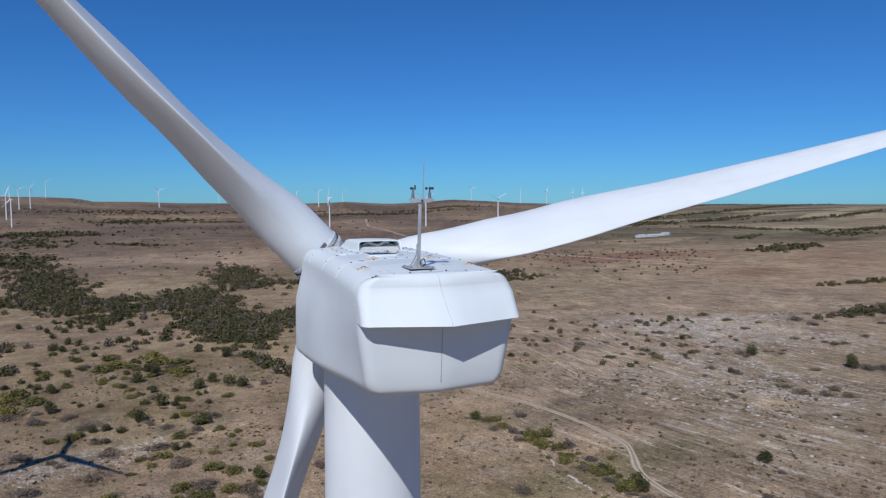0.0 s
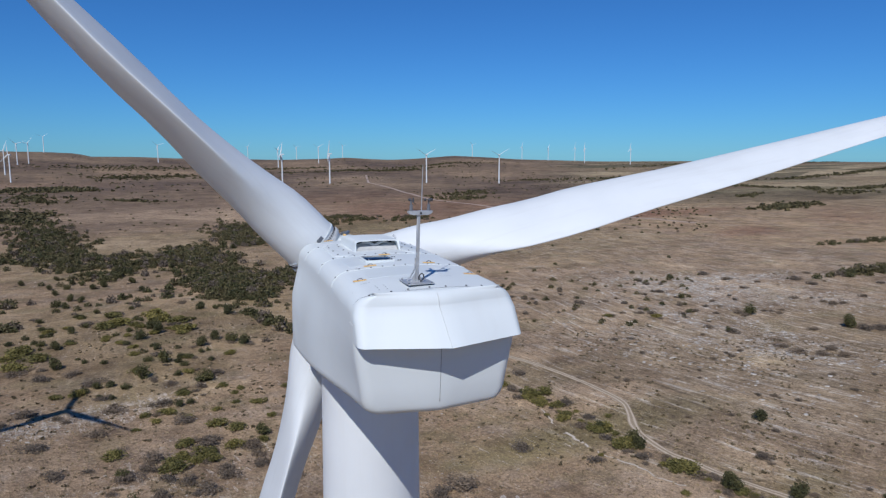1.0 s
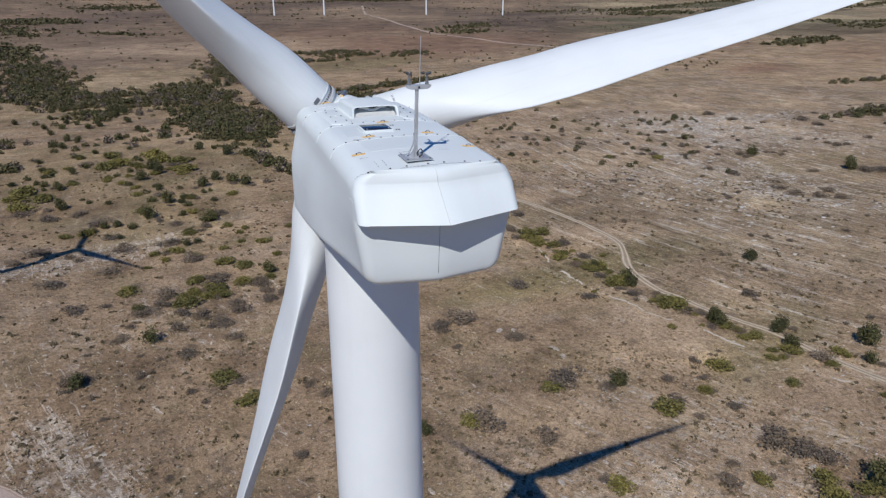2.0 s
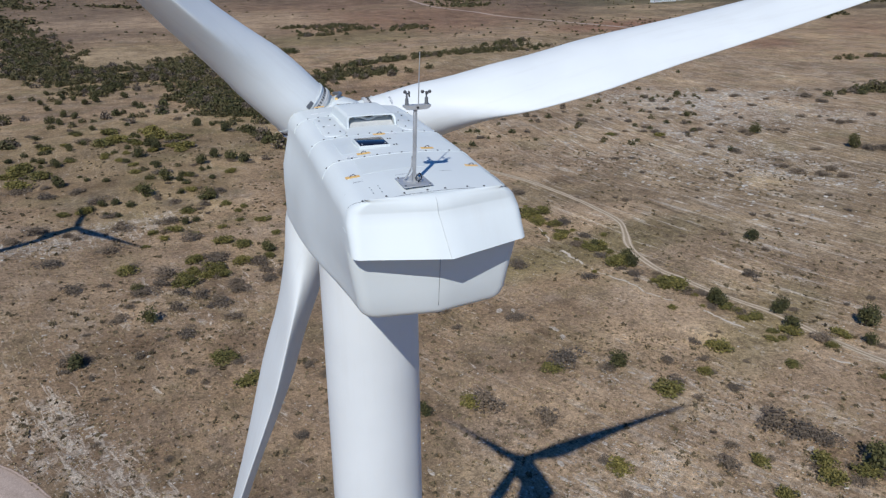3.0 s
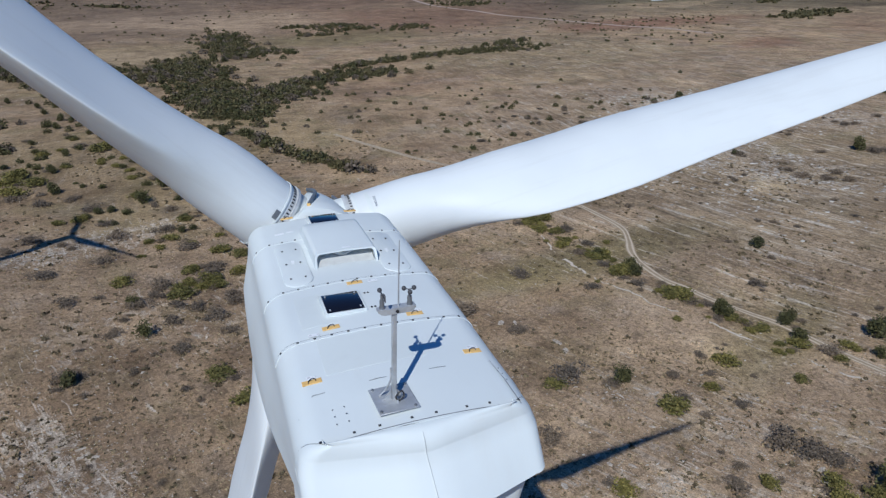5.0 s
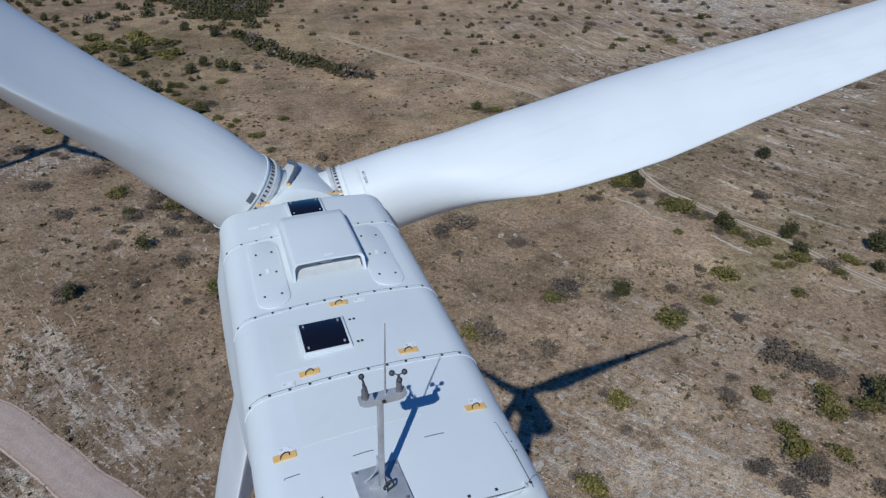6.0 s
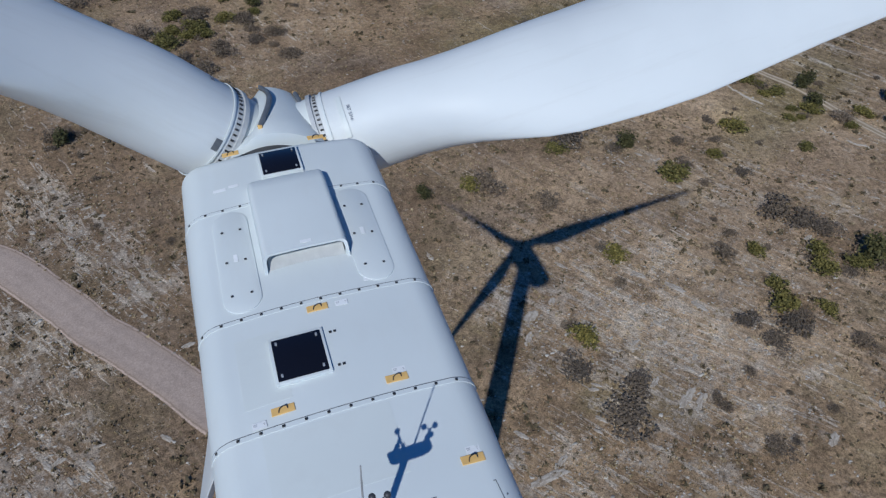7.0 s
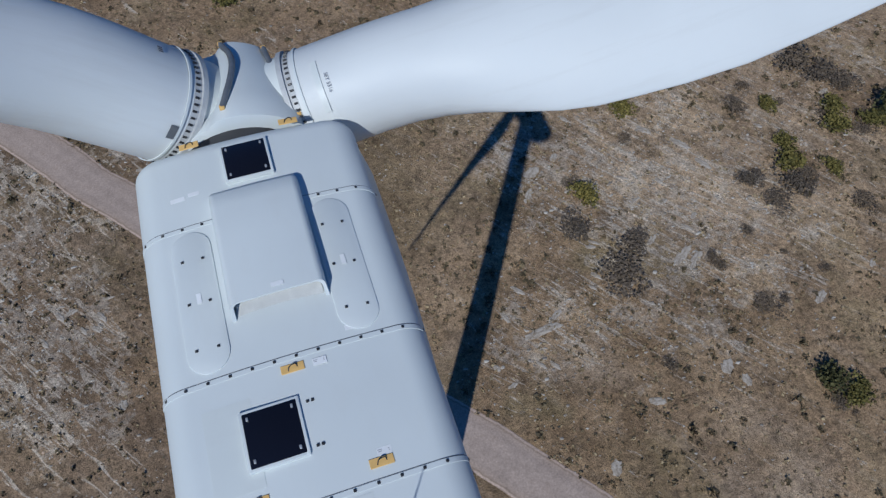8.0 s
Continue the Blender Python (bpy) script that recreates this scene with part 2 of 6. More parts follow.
# The gravel road to the foot of the tower, and the two farm tracks, as lines on the ground with half widths.
ROAD = [(-140, 178), (-95, 137), (-62, 106), (-45, 92), (-31, 74), (-18, 58), (-8, 44), (2, 30), (12.4, 16.8), (17.6, 10.4), (23.3, 3.4), (32, -8), (60, -42)]
TRACK = [(60, 330), (85, 275), (100, 250), (110, 231), (117.6, 214.5), (122.5, 195.5), (125.6, 176.6), (126, 165), (122.5, 156), (118, 147.6), (115.7, 138), (116, 128), (118.6, 121), (121, 114), (125.3, 104.7), (129.1, 96.9), (132, 82), (136, 70), (146, 50)]
GULLIES = [[(98.2, 169.7), (97, 163), (95.4, 158.4)], [(96.2, 151), (96.4, 145), (96.7, 139.6)], [(97.4, 136), (99.7, 129.7), (102.8, 124.2), (104.4, 116.3), (107.9, 110.8)], [(111.6, 104.8), (113.8, 99.2), (116.1, 93.5)],
           [(122.4, 82.1), (123.4, 78.6)], [(124.4, 76), (126, 74), (127.5, 72)]]
FAR_ROAD = [(560, 2400), (470, 1990), (420, 1740), (400, 1420), (392, 1150), (420, 1010), (455, 900), (560, 640)]


def near_line(x, y, line):
    """Distance to a line of points."""
    best = np.full(np.shape(x), 1e9)
    for (ax, ay), (bx, by) in zip(line, line[1:]):
        ux, uy = bx - ax, by - ay
        t = np.clip(((x - ax) * ux + (y - ay) * uy) / (ux * ux + uy * uy), 0, 1)
        best = np.minimum(best, np.hypot(x - ax - t * ux, y - ay - t * uy))
    return best


def patches(x, y, rows):
    v = np.zeros(np.shape(x))
    for px, py, a, b, bearing, w in rows:
        s, c = math.sin(radians(bearing)), math.cos(radians(bearing))
        u, k = (x - px) * s + (y - py) * c, (x - px) * c - (y - py) * s
        d = np.hypot(u / a, k / b) + 0.25 * lumps(x, y, 0.35 * b, 5)
        v = np.maximum(v, w * (1 - smooth(0.45, 1.25, d)))
    return v


def hills(x, y):
    """Darker heath on the far ridges."""
    az = np.degrees(np.arctan2(x, y))
    return smooth(550, 1500, np.hypot(x, y)) * smooth(36, 30, az) * (0.75 + 0.4 * lumps(x, y, 160, 7))


def plain_land(x, y):
    """Farmed plain beyond the grassland."""
    az = np.degrees(np.arctan2(x, y))
    return smooth(900, 1500, np.hypot(x, y)) * smooth(26, 34, az)


def build_ground():
    rings = np.concatenate([[0.0], np.geomspace(4.0, 4940.0, 250)])
    na = 540
    ang = np.linspace(0, 2 * math.pi, na, endpoint=False)
    rr, aa = np.meshgrid(rings[1:], ang, indexing="ij")
    x, y = (rr * np.sin(aa)).ravel(), (rr * np.cos(aa)).ravel()
    x, y = np.r_[0.0, x], np.r_[0.0, y]
    z = height(x, y)
    verts = np.stack([x, y, z], 1)
    faces = [(0, 1 + (j + 1) % na, 1 + j) for j in range(na)]
    nr = len(rings) - 1
    i, j = np.meshgrid(np.arange(nr - 1), np.arange(na), indexing="ij")
    a = 1 + i * na + j
    b = 1 + i * na + (j + 1) % na
    quads = np.stack([a, b, b + na, a + na], -1).reshape(-1, 4)
    me = bpy.data.meshes.new("ground")
    me.from_pydata(verts.tolist(), [], faces + quads.tolist())
    me.polygons.foreach_set("use_smooth", [True] * len(me.polygons))
    me.flip_normals() if me.polygons[10].normal.z < 0 else None
    for name, v in (("rock", patches(x, y, ROCK)), ("red", patches(x, y, RED)), ("pale", patches(x, y, PALE)), ("green", patches(x, y, GREEN)), ("brown", patches(x, y, BROWN)), ("heath", hills(x, y)), ("fields", plain_land(x, y)), ("terrace", patches(x, y, TERRACE))):
        at = me.attributes.new(name, "FLOAT", "POINT")
        at.data.foreach_set("value", v.astype(np.float32))
    me.update()
    return me


def ground_material():
    m, n, l, b = material("dry_limestone_grassland", 0.95, 0, 0.15)
    tc = n.new("ShaderNodeTexCoord")

    def noise(scale, detail=5, rough=0.6, stretch=None):
        return noise_node(n, l, scale, detail, "Object", rough, stretch).outputs["Fac"]

    def attr(name):
        a = n.new("ShaderNodeAttribute")
        a.attribute_name = name
        return a.outputs["Fac"]

    def math_node(op, a, c, clamp=None):
        k = n.new("ShaderNodeMath")
        k.operation = op
        k.use_clamp = op == "MULTIPLY" if clamp is None else clamp
        for s, v in ((k.inputs[0], a), (k.inputs[1], c)):
            if isinstance(v, bpy.types.NodeSocket):
                l.new(v, s)
            else:
                s.default_value = v
        return k.outputs[0]

    def free_node(op, a, c):
        return math_node(op, a, c, False)

    wide, mid, small, fine = noise(0.012, 6), noise(0.07, 7, 0.65), noise(0.75, 8, 0.74), noise(3.2, 6, 0.8)
    sep0 = n.new("ShaderNodeSeparateXYZ")
    l.new(tc.outputs["Object"], sep0.inputs["Vector"])
    # the limestone beds swing from south-east near the tower to south on the hillside
    yc = math_node("MINIMUM", sep0.outputs["Y"], 276.0)
    turn = math_node("SUBTRACT", free_node("MULTIPLY", yc, 0.8), free_node("MULTIPLY", free_node("MULTIPLY", yc, yc), 0.00145))
    across_bed = math_node("ADD", sep0.outputs["X"], turn)

    def streaks(along, across, detail=6, rough=0.66, warp=0.4):
        cmb = n.new("ShaderNodeCombineXYZ")
        l.new(free_node("MULTIPLY", across_bed, across), cmb.inputs["X"])
        l.new(free_node("MULTIPLY", sep0.outputs["Y"], along), cmb.inputs["Y"])
        k = n.new("ShaderNodeTexNoise")
        k.inputs["Scale"].default_value = 1.0
        k.inputs["Detail"].default_value = detail
        k.inputs["Roughness"].default_value = rough
        k.inputs["Distortion"].default_value = warp
        l.new(cmb.outputs["Vector"], k.inputs["Vector"])
        return k.outputs["Fac"]

    def step(src, lo, hi, top=1.0):
        return ramp(n, l, src, [(lo, (0, 0, 0)), (hi, (top,) * 3)]).outputs["Color"]

    grass = ramp(n, l, mid, [(0.28, (0.320, 0.215, 0.122)), (0.5, (0.425, 0.292, 0.170)), (0.74, (0.545, 0.390, 0.240))]).outputs["Color"]
    grass = mix(n, l, step(wide, 0.42, 0.62, 0.6), grass, (0.335, 0.230, 0.145))
    # patches of greener and of greyer turf
    grass = mix(n, l, step(noise(0.045, 6, 0.6), 0.52, 0.62, 0.55), grass, (0.245, 0.200, 0.098))
    grass = mix(n, l, step(noise(0.033, 6, 0.62, (1, 1.2, 1)), 0.52, 0.64, 0.5), grass, (0.375, 0.295, 0.225))
    col = mix(n, l, math_node("MULTIPLY", attr("brown"), 0.9), grass, (0.190, 0.130, 0.088))
    col = mix(n, l, math_node("MULTIPLY", attr("red"), ramp(n, l, mid, [(0.35, (0.35,) * 3), (0.6, (0.95,) * 3)]).outputs["Color"]), col, (0.249, 0.114, 0.069))
    col = mix(n, l, attr("pale"), col, (0.591, 0.424, 0.270))
    col = mix(n, l, attr("green"), col, (0.201, 0.167, 0.068))
    col = mix(n, l, attr("heath"), col, ramp(n, l, noise(0.018, 8, 0.7), [(0.35, (0.066, 0.052, 0.038)), (0.5, (0.135, 0.092, 0.064)), (0.68, (0.240, 0.165, 0.108))]).outputs["Color"])
    # farmed plots
    vor = n.new("ShaderNodeTexVoronoi")
    vor.inputs["Scale"].default_value = 1.0
    mpv = n.new("ShaderNodeMapping")
    mpv.inputs["Rotation"].default_value = (0, 0, radians(25))
    mpv.inputs["Scale"].default_value = (0.0022, 0.0075, 0.0)
    l.new(tc.outputs["Object"], mpv.inputs["Vector"])
    l.new(mpv.outputs["Vector"], vor.inputs["Vector"])
    sep = n.new("ShaderNodeSeparateColor")
    l.new(vor.outputs["Color"], sep.inputs["Color"])
    plots = ramp(n, l, sep.outputs["Red"], [(0.0, (0.075, 0.068, 0.040)), (0.25, (0.34, 0.26, 0.15)), (0.45, (0.15, 0.105, 0.068)), (0.68, (0.48, 0.385, 0.23)), (0.85, (0.085, 0.088, 0.045))]).outputs["Color"]
    col = mix(n, l, math_node("MULTIPLY", attr("fields"), 0.85), col, plots)
    # grazed terraces along the slope: dark risers, pale stony lips
    terr = streaks(0.05, 0.42, 9, 0.74)
    hill = attr("terrace")
    col = mix(n, l, free_node("MULTIPLY", hill, 0.30), col, (0.34, 0.265, 0.180))
    dark = math_node("MULTIPLY", ramp(n, l, terr, [(0.38, (0.62,) * 3), (0.47, (0, 0, 0))]).outputs["Color"], free_node("ADD", hill, 0.25))
    col = mix(n, l, dark, col, (0.135, 0.104, 0.074))
    lip = math_node("MULTIPLY", step(terr, 0.545, 0.60, 0.85), free_node("ADD", hill, 0.12))
    col = mix(n, l, lip, col, (0.60, 0.525, 0.43))
    # dark tufts and low scrub, in drifts
    turf = noise(0.16, 10, 0.80)
    col = mix(n, l, step(turf, 0.51, 0.59, 0.52), col, (0.165, 0.118, 0.074))
    tuft = math_node("MULTIPLY", step(small, 0.50, 0.62, 0.72), ramp(n, l, noise(0.06, 5), [(0.36, (0.30,) * 3), (0.60, (1, 1, 1))]).outputs["Color"])
    col = mix(n, l, tuft, col, (0.096, 0.070, 0.047))
    # bare limestone in broken beds and crumbs between the grass
    lift = free_node("SUBTRACT", free_node("MULTIPLY", attr("rock"), 0.075), free_node("MULTIPLY", free_node("ADD", attr("heath"), attr("fields")), 0.12))
    beds = free_node("ADD", lift, streaks(0.16, 0.75, 10, 0.70, 0.9))
    crumb = free_node("ADD", lift, noise(0.22, 11, 0.82))
    stone = ramp(n, l, fine, [(0.3, (0.380, 0.310, 0.236)), (0.7, (0.690, 0.590, 0.470))]).outputs["Color"]
    col = mix(n, l, step(crumb, 0.600, 0.630, 0.6), col, (0.470, 0.395, 0.315))
    col = mix(n, l, step(beds, 0.628, 0.648, 0.90), col, stone)
    # broad mottling of grazed and ungrazed land
    for scale, lo, hi in ((0.017, 0.70, 1.24), (0.055, 0.76, 1.20)):
        col = mix(n, l, 1.0, col, ramp(n, l, noise(scale, 10, 0.74), [(0.36, (lo, lo * 0.97, lo * 0.95)), (0.5, (1, 1, 1)), (0.64, (hi, hi, hi * 0.98))]).outputs["Color"], "MULTIPLY")
    # fine salt and pepper of straw and bare earth
    pep = ramp(n, l, fine, [(0.33, (0.40, 0.385, 0.37)), (0.47, (0.90, 0.90, 0.90)), (0.56, (1.10, 1.09, 1.08)), (0.70, (1.6, 1.58, 1.55))]).outputs["Color"]
    col = mix(n, l, 0.95, col, pep, "MULTIPLY")
    grit = ramp(n, l, noise(1.1, 6, 0.78), [(0.33, (0.58, 0.565, 0.55)), (0.50, (0.98, 0.98, 0.98)), (0.68, (1.36, 1.34, 1.32))]).outputs["Color"]
    col = mix(n, l, 0.9, col, grit, "MULTIPLY")
    l.new(col, b.inputs["Base Color"])
    h = math_node("ADD", math_node("MULTIPLY", small, 0.7), math_node("MULTIPLY", fine, 0.3))
    bump(n, l, b, h, 0.9, 0.6)
    return m


def ribbon(name, line, half, lift, mat, label, category, wobble=0.25):
    """A road that follows the ground, slightly proud of it, with uneven edges."""
    c = curve_points([(px, py, 0) for px, py in line], 14)
    rows = []
    cross = (-1.0, -0.92, -0.84, -0.72, -0.5, -0.25, 0.0, 0.25, 0.5, 0.72, 0.84, 0.92, 1.0)
    for k, p in enumerate(c):
        if wobble > 1:
            p = p + Vector((noise.noise((p.y * 0.45, p.x * 0.3, 3.0)), noise.noise((p.x * 0.4, p.y * 0.5, 8.0)), 0)) * 1.1
        way = (c[min(k + 1, len(c) - 1)] - c[max(k - 1, 0)]).normalized()
        side = Vector((way.y, -way.x, 0))
        row = []
        for s in cross:
            e = half * (1 + wobble * noise.noise((p.x * 0.11 + 7 * (s > 0), p.y * 0.11, 1.0)))
            q = p + side * s * e
            z = float(height(q.x, q.y)) + lift * (1 - s * s) - (0.12 if abs(s) == 1 else 0)
            row.append((q.x, q.y, z + 0.02))
        rows.append(row)
    v, f = grid(rows)
    ob = new(name, mesh_from(name, v, f, 0))
    ob.data.materials.append(mat)
    at = ob.data.attributes.new("across", "FLOAT", "POINT")
    at.data.foreach_set("value", [abs(s) for _ in rows for s in cross])
    return tagged(ob, label, category, kind="structure")


ground = new("ground", build_ground())
ground.data.materials.append(ground_material())
tagged(ground, "dry brown grassland with pale limestone outcrops and low hills", "ground", kind="structure")


def road_material(name, base, grass, lines):
    """Gravel or earth; lines: stops of tint from the middle of the way to its edge."""
    m, n, l, b = material(name, 0.95, 0, 0.15)
    a = noise_node(n, l, 0.35, 7, rough=0.7)
    f = noise_node(n, l, 4.0, 5, rough=0.75)
    c = ramp(n, l, a.outputs["Fac"], [(0.3, tuple(k * 0.82 for k in base)), (0.55, base), (0.72, grass)])
    at = n.new("ShaderNodeAttribute")
    at.attribute_name = "across"
    wob = n.new("ShaderNodeMath")
    wob.operation = "MULTIPLY_ADD"
    l.new(noise_node(n, l, 0.9, 5, rough=0.7).outputs["Fac"], wob.inputs[0])
    wob.inputs[1].default_value = 0.16
    l.new(at.outputs["Fac"], wob.inputs[2])
    c = mix(n, l, 1.0, c.outputs["Color"], ramp(n, l, wob.outputs[0], lines).outputs["Color"], "MULTIPLY")
    c = mix(n, l, 0.7, c, ramp(n, l, f.outputs["Fac"], [(0.3, (0.6,) * 3), (0.7, (1.35,) * 3)]).outputs["Color"], "MULTIPLY")
    l.new(c, b.inputs["Base Color"])
    bump(n, l, b, f.outputs["Fac"], 0.5, 0.06)
    return m


GRAVEL = [(0.08, (0.97,) * 3), (0.4, (1.04,) * 3), (0.62, (0.94,) * 3), (0.84, (1.0, 0.98, 0.95)), (0.90, (0.72, 0.68, 0.62)), (0.95, (1.25, 1.22, 1.18)), (1.0, (1.25, 1.2, 1.14)), (1.05, (0.75, 0.72, 0.68))]
RUTS = [(0.08, (0.66, 0.62, 0.55)), (0.32, (0.70, 0.66, 0.58)), (0.46, (1.10,) * 3), (0.72, (1.10,) * 3), (0.84, (0.74, 0.70, 0.62)), (1.05, (0.66, 0.60, 0.52))]
M_ROAD = road_material("pale_gravel", (0.43, 0.335, 0.275), (0.38, 0.29, 0.23), GRAVEL)
M_TRACK = road_material("worn_earth_track", (0.50, 0.41, 0.305), (0.38, 0.305, 0.215), RUTS)
ribbon("road", ROAD, 3.8, 0.10, M_ROAD, "pale gravel access road past the turbine's foot", "road", 0.12)
ribbon("track", TRACK, 1.35, 0.02, M_TRACK, "worn earth farm track through dry grass", "track", 0.4)
M_GULLY = road_material("washed_pale_earth", (0.58, 0.50, 0.40), (0.36, 0.295, 0.21), [(0.1, (1.1,) * 3), (1.0, (0.8,) * 3)])
for line in GULLIES:
    ribbon("gully", line, 0.34, 0.0, M_GULLY, "washed-out strip of pale stony earth beside the track", "gully", 1.1)
ribbon("far_road", FAR_ROAD, 3.6, 0.2, M_ROAD, "pale gravel road far off between the turbines", "road", 0.2)

# ---------------------------------------------------------------- the wind turbine
XC, TOWER_Y, HUB = 0.75, 2.9, Vector((0.627, 6.28, 78.574))
turbine = new("wind_turbine")
turbine.location = (XC, TOWER_Y, 0)
tagged(turbine, "white three-bladed wind turbine standing on dry grassland", "wind turbine")
TO_WORLD = Matrix.Translation((-XC, -TOWER_Y, 0))


def tpart(name, me, mat, label=""):
    """A part of the turbine, built in world metres."""
    ob = part(name, me, mat, turbine, label)
    ob.matrix_parent_inverse = TO_WORLD
    return ob


# tower: tapered steel tube in three lengths
def tower_rings(r0, r1, z0, z1, x=XC, y=TOWER_Y, n=64):
    zs = np.linspace(z0, z1, 14)
    return [[(x + (r0 + (r1 - r0) * (z - z0) / (z1 - z0)) * math.cos(a), y + (r0 + (r1 - r0) * (z - z0) / (z1 - z0)) * math.sin(a), z)
             for a in np.linspace(0, 2 * math.pi, n, endpoint=False)] for z in zs]


R_FOOT, R_TOP, Z_TOP = 2.05, 1.36, 77.2
tower = tpart("tower", loft("tower", tower_rings(R_FOOT, R_TOP, -0.4, Z_TOP), wrap_v=True, cap0=True, cap1=True), M_TOWER)
for zf in (22.0, 48.0):
    rf = R_FOOT + (R_TOP - R_FOOT) * zf / Z_TOP
    part("flange", loft("flange", tower_rings(rf + 0.012, rf + 0.012, zf - 0.06, zf + 0.06), wrap_v=True, cap0=True, cap1=True), M_TOWER, tower)
yaw_ring = tpart("yaw_ring", loft("yaw_ring", tower_rings(R_TOP + 0.10, R_TOP + 0.10, 76.55, 77.3), wrap_v=True, cap0=True, cap1=True), M_SHELL)

# nacelle shell
W = 1.68
RT, RB = 0.42, 0.34
Y_FRONT, Y_REAR = 5.08, -2.98


def z_top(y):
    return float(np.interp(y, (-4.0, -3.1, -2.5, -1.6, 0.0, 3.0, 4.4, 5.1), (79.70, 79.82, 79.875, 79.88, 79.935, 79.935, 79.90, 79.86)))


def belly(y, z):
    """How far the flanks swell below the shoulder, towards the front."""
    return 0.24 * float(smooth(-2.8, 3.5, y)) * float(smooth(79.45, 78.1, z) if z < 79.45 else 0.0)


def lean(y, z):
    """How far the flanks draw in towards the belly at the rear."""
    return 0.17 * float(smooth(1.5, -2.6, y)) * float(smooth(78.9, 77.45, z))


def z_bot(y):
    return 77.33 - 0.10 * (y + 3.2)


def half_w(z, y, inset=0.0):
    """Half width of the shell at a height."""
    w, zt, zb = W - inset, z_top(y) - inset - 0.07, z_bot(y) + inset
    if z > zt - RT:
        return w - RT + math.sqrt(max(RT * RT - (z - zt + RT) ** 2, 0))
    if z < zb + RB:
        return w - RB + math.sqrt(max(RB * RB - (zb + RB - z) ** 2, 0))
    return w


def roof(x, y):
    """Height of the roof's skin."""
    u = abs(x - XC)
    z = z_top(y) - 0.07 * (min(u, W - RT) / (W - RT)) ** 2
    if u > W - RT:
        z = z_top(y) - 0.07 - RT + math.sqrt(max(RT * RT - (u - W + RT) ** 2, 0))
    return z


def rear_edge(x):
    """How far the rear edge of the shell swings forward at the corners."""
    return 0.26 * float(smooth(W - 0.45, W - 0.02, abs(x)))


def section(y, inset=0.0, grow=0.0):
    """Closed outline of the nacelle at y, from the middle of the belly round the right side."""
    w = W - inset + grow
    zt, zb = z_top(y) - inset + grow, z_bot(y) + inset - grow
    rt, rb = max(RT - 0.35 * inset, 0.05), max(RB - 0.35 * inset, 0.05)
    half = [(0.0, zb), (0.5 * (w - rb), zb)]
    half += [(w - rb + rb * math.sin(a), zb + rb - rb * math.cos(a)) for a in np.linspace(0, math.pi / 2, 9)]
    zs = [*np.linspace(zb + rb, 78.83, 5)[1:], *np.linspace(78.86, zt - 0.07 - rt, 4)[:-1]]
    half += [(w, z) for z in zs]
    half += [(w - rt + rt * math.cos(a), zt - 0.07 - rt + rt * math.sin(a)) for a in np.linspace(0, math.pi / 2, 10)]
    for f in (0.86, 0.68, 0.45, 0.22, 0.0):
        half.append((f * (w - rt), zt - 0.07 * f * f))
    half = [(x * (1 + (belly(y, z) - lean(y, z)) / w), max(y, -2.70) if z < 78.845 else max(y, Y_REAR + rear_edge(x)), z) for x, z in half]
    out = [(XC + x, yy, z) for x, yy, z in half] + [(XC - x, yy, z) for x, yy, z in half[1:-1][::-1]]
    return out


def shell_lengths(y0, y1, n):
    return [section(y) for y in np.linspace(y0, y1, n)]


front = []
RF = 0.34
for a in np.linspace(0, math.pi / 2, 8):
    front.append(section(Y_FRONT - RF + RF * math.sin(a), RF * (1 - math.cos(a))))
front.append(section(Y_FRONT + 0.002, RF + 0.25))
front.append(section(Y_FRONT - 0.15, RF + 0.30))
SEAMS = (3.49, 1.20, -0.55)
nacelle = tpart("nacelle", loft("nacelle", shell_lengths(Y_REAR, Y_FRONT - RF, 12)[:-1] + front, wrap_v=True, cap0=True, cap1=True), M_SHELL)


def plan_outline(z, rear_mid, rear_side, corner, y_in, w, cut=0.0):
    """Outline in plan of the rear of the shell at one height, from the right side round to the left."""
    pts = [(w, y_in), (w, 0.5 * (y_in + rear_side + corner))]
    for a in np.linspace(0, math.pi / 2, 8):
        pts.append((w - corner + corner * math.cos(a), rear_side + corner - corner * math.sin(a)))
    x0 = w - corner
    for f in (0.75, 0.5, 0.25, 0.0):
        pts.append((f * x0, rear_mid + (rear_side - rear_mid) * f))
    pts += [(-x, y) for x, y in pts[:-1][::-1]]
    return [(XC + x, y, z) for x, y in pts]


# lower rear wall, recessed below the lid
rows = []
zb = z_bot(Y_REAR)
rb = 0.22
Y_WALL = -3.12
for a in np.linspace(0, math.pi / 2, 6):
    inn, z = rb * (1 - math.sin(a)), zb + rb * (1 - math.cos(a))
    rows.append(plan_outline(z, Y_WALL + inn, Y_WALL + 0.17 + inn, 0.26, -2.6, half_w(z, Y_REAR) - lean(-2.6, z) + 0.010))
for z in (*np.linspace(zb + RB, 78.83, 5), 79.2):
    rows.append(plan_outline(z, Y_WALL - 0.10 * (z - zb), Y_WALL + 0.17 - 0.10 * (z - zb), 0.26, -2.6, half_w(z, Y_REAR) - lean(-2.6, z) + 0.010))
rear_wall = tpart("rear_wall", loft("rear_wall", rows, cap0=True, cap1=True), M_SHELL)

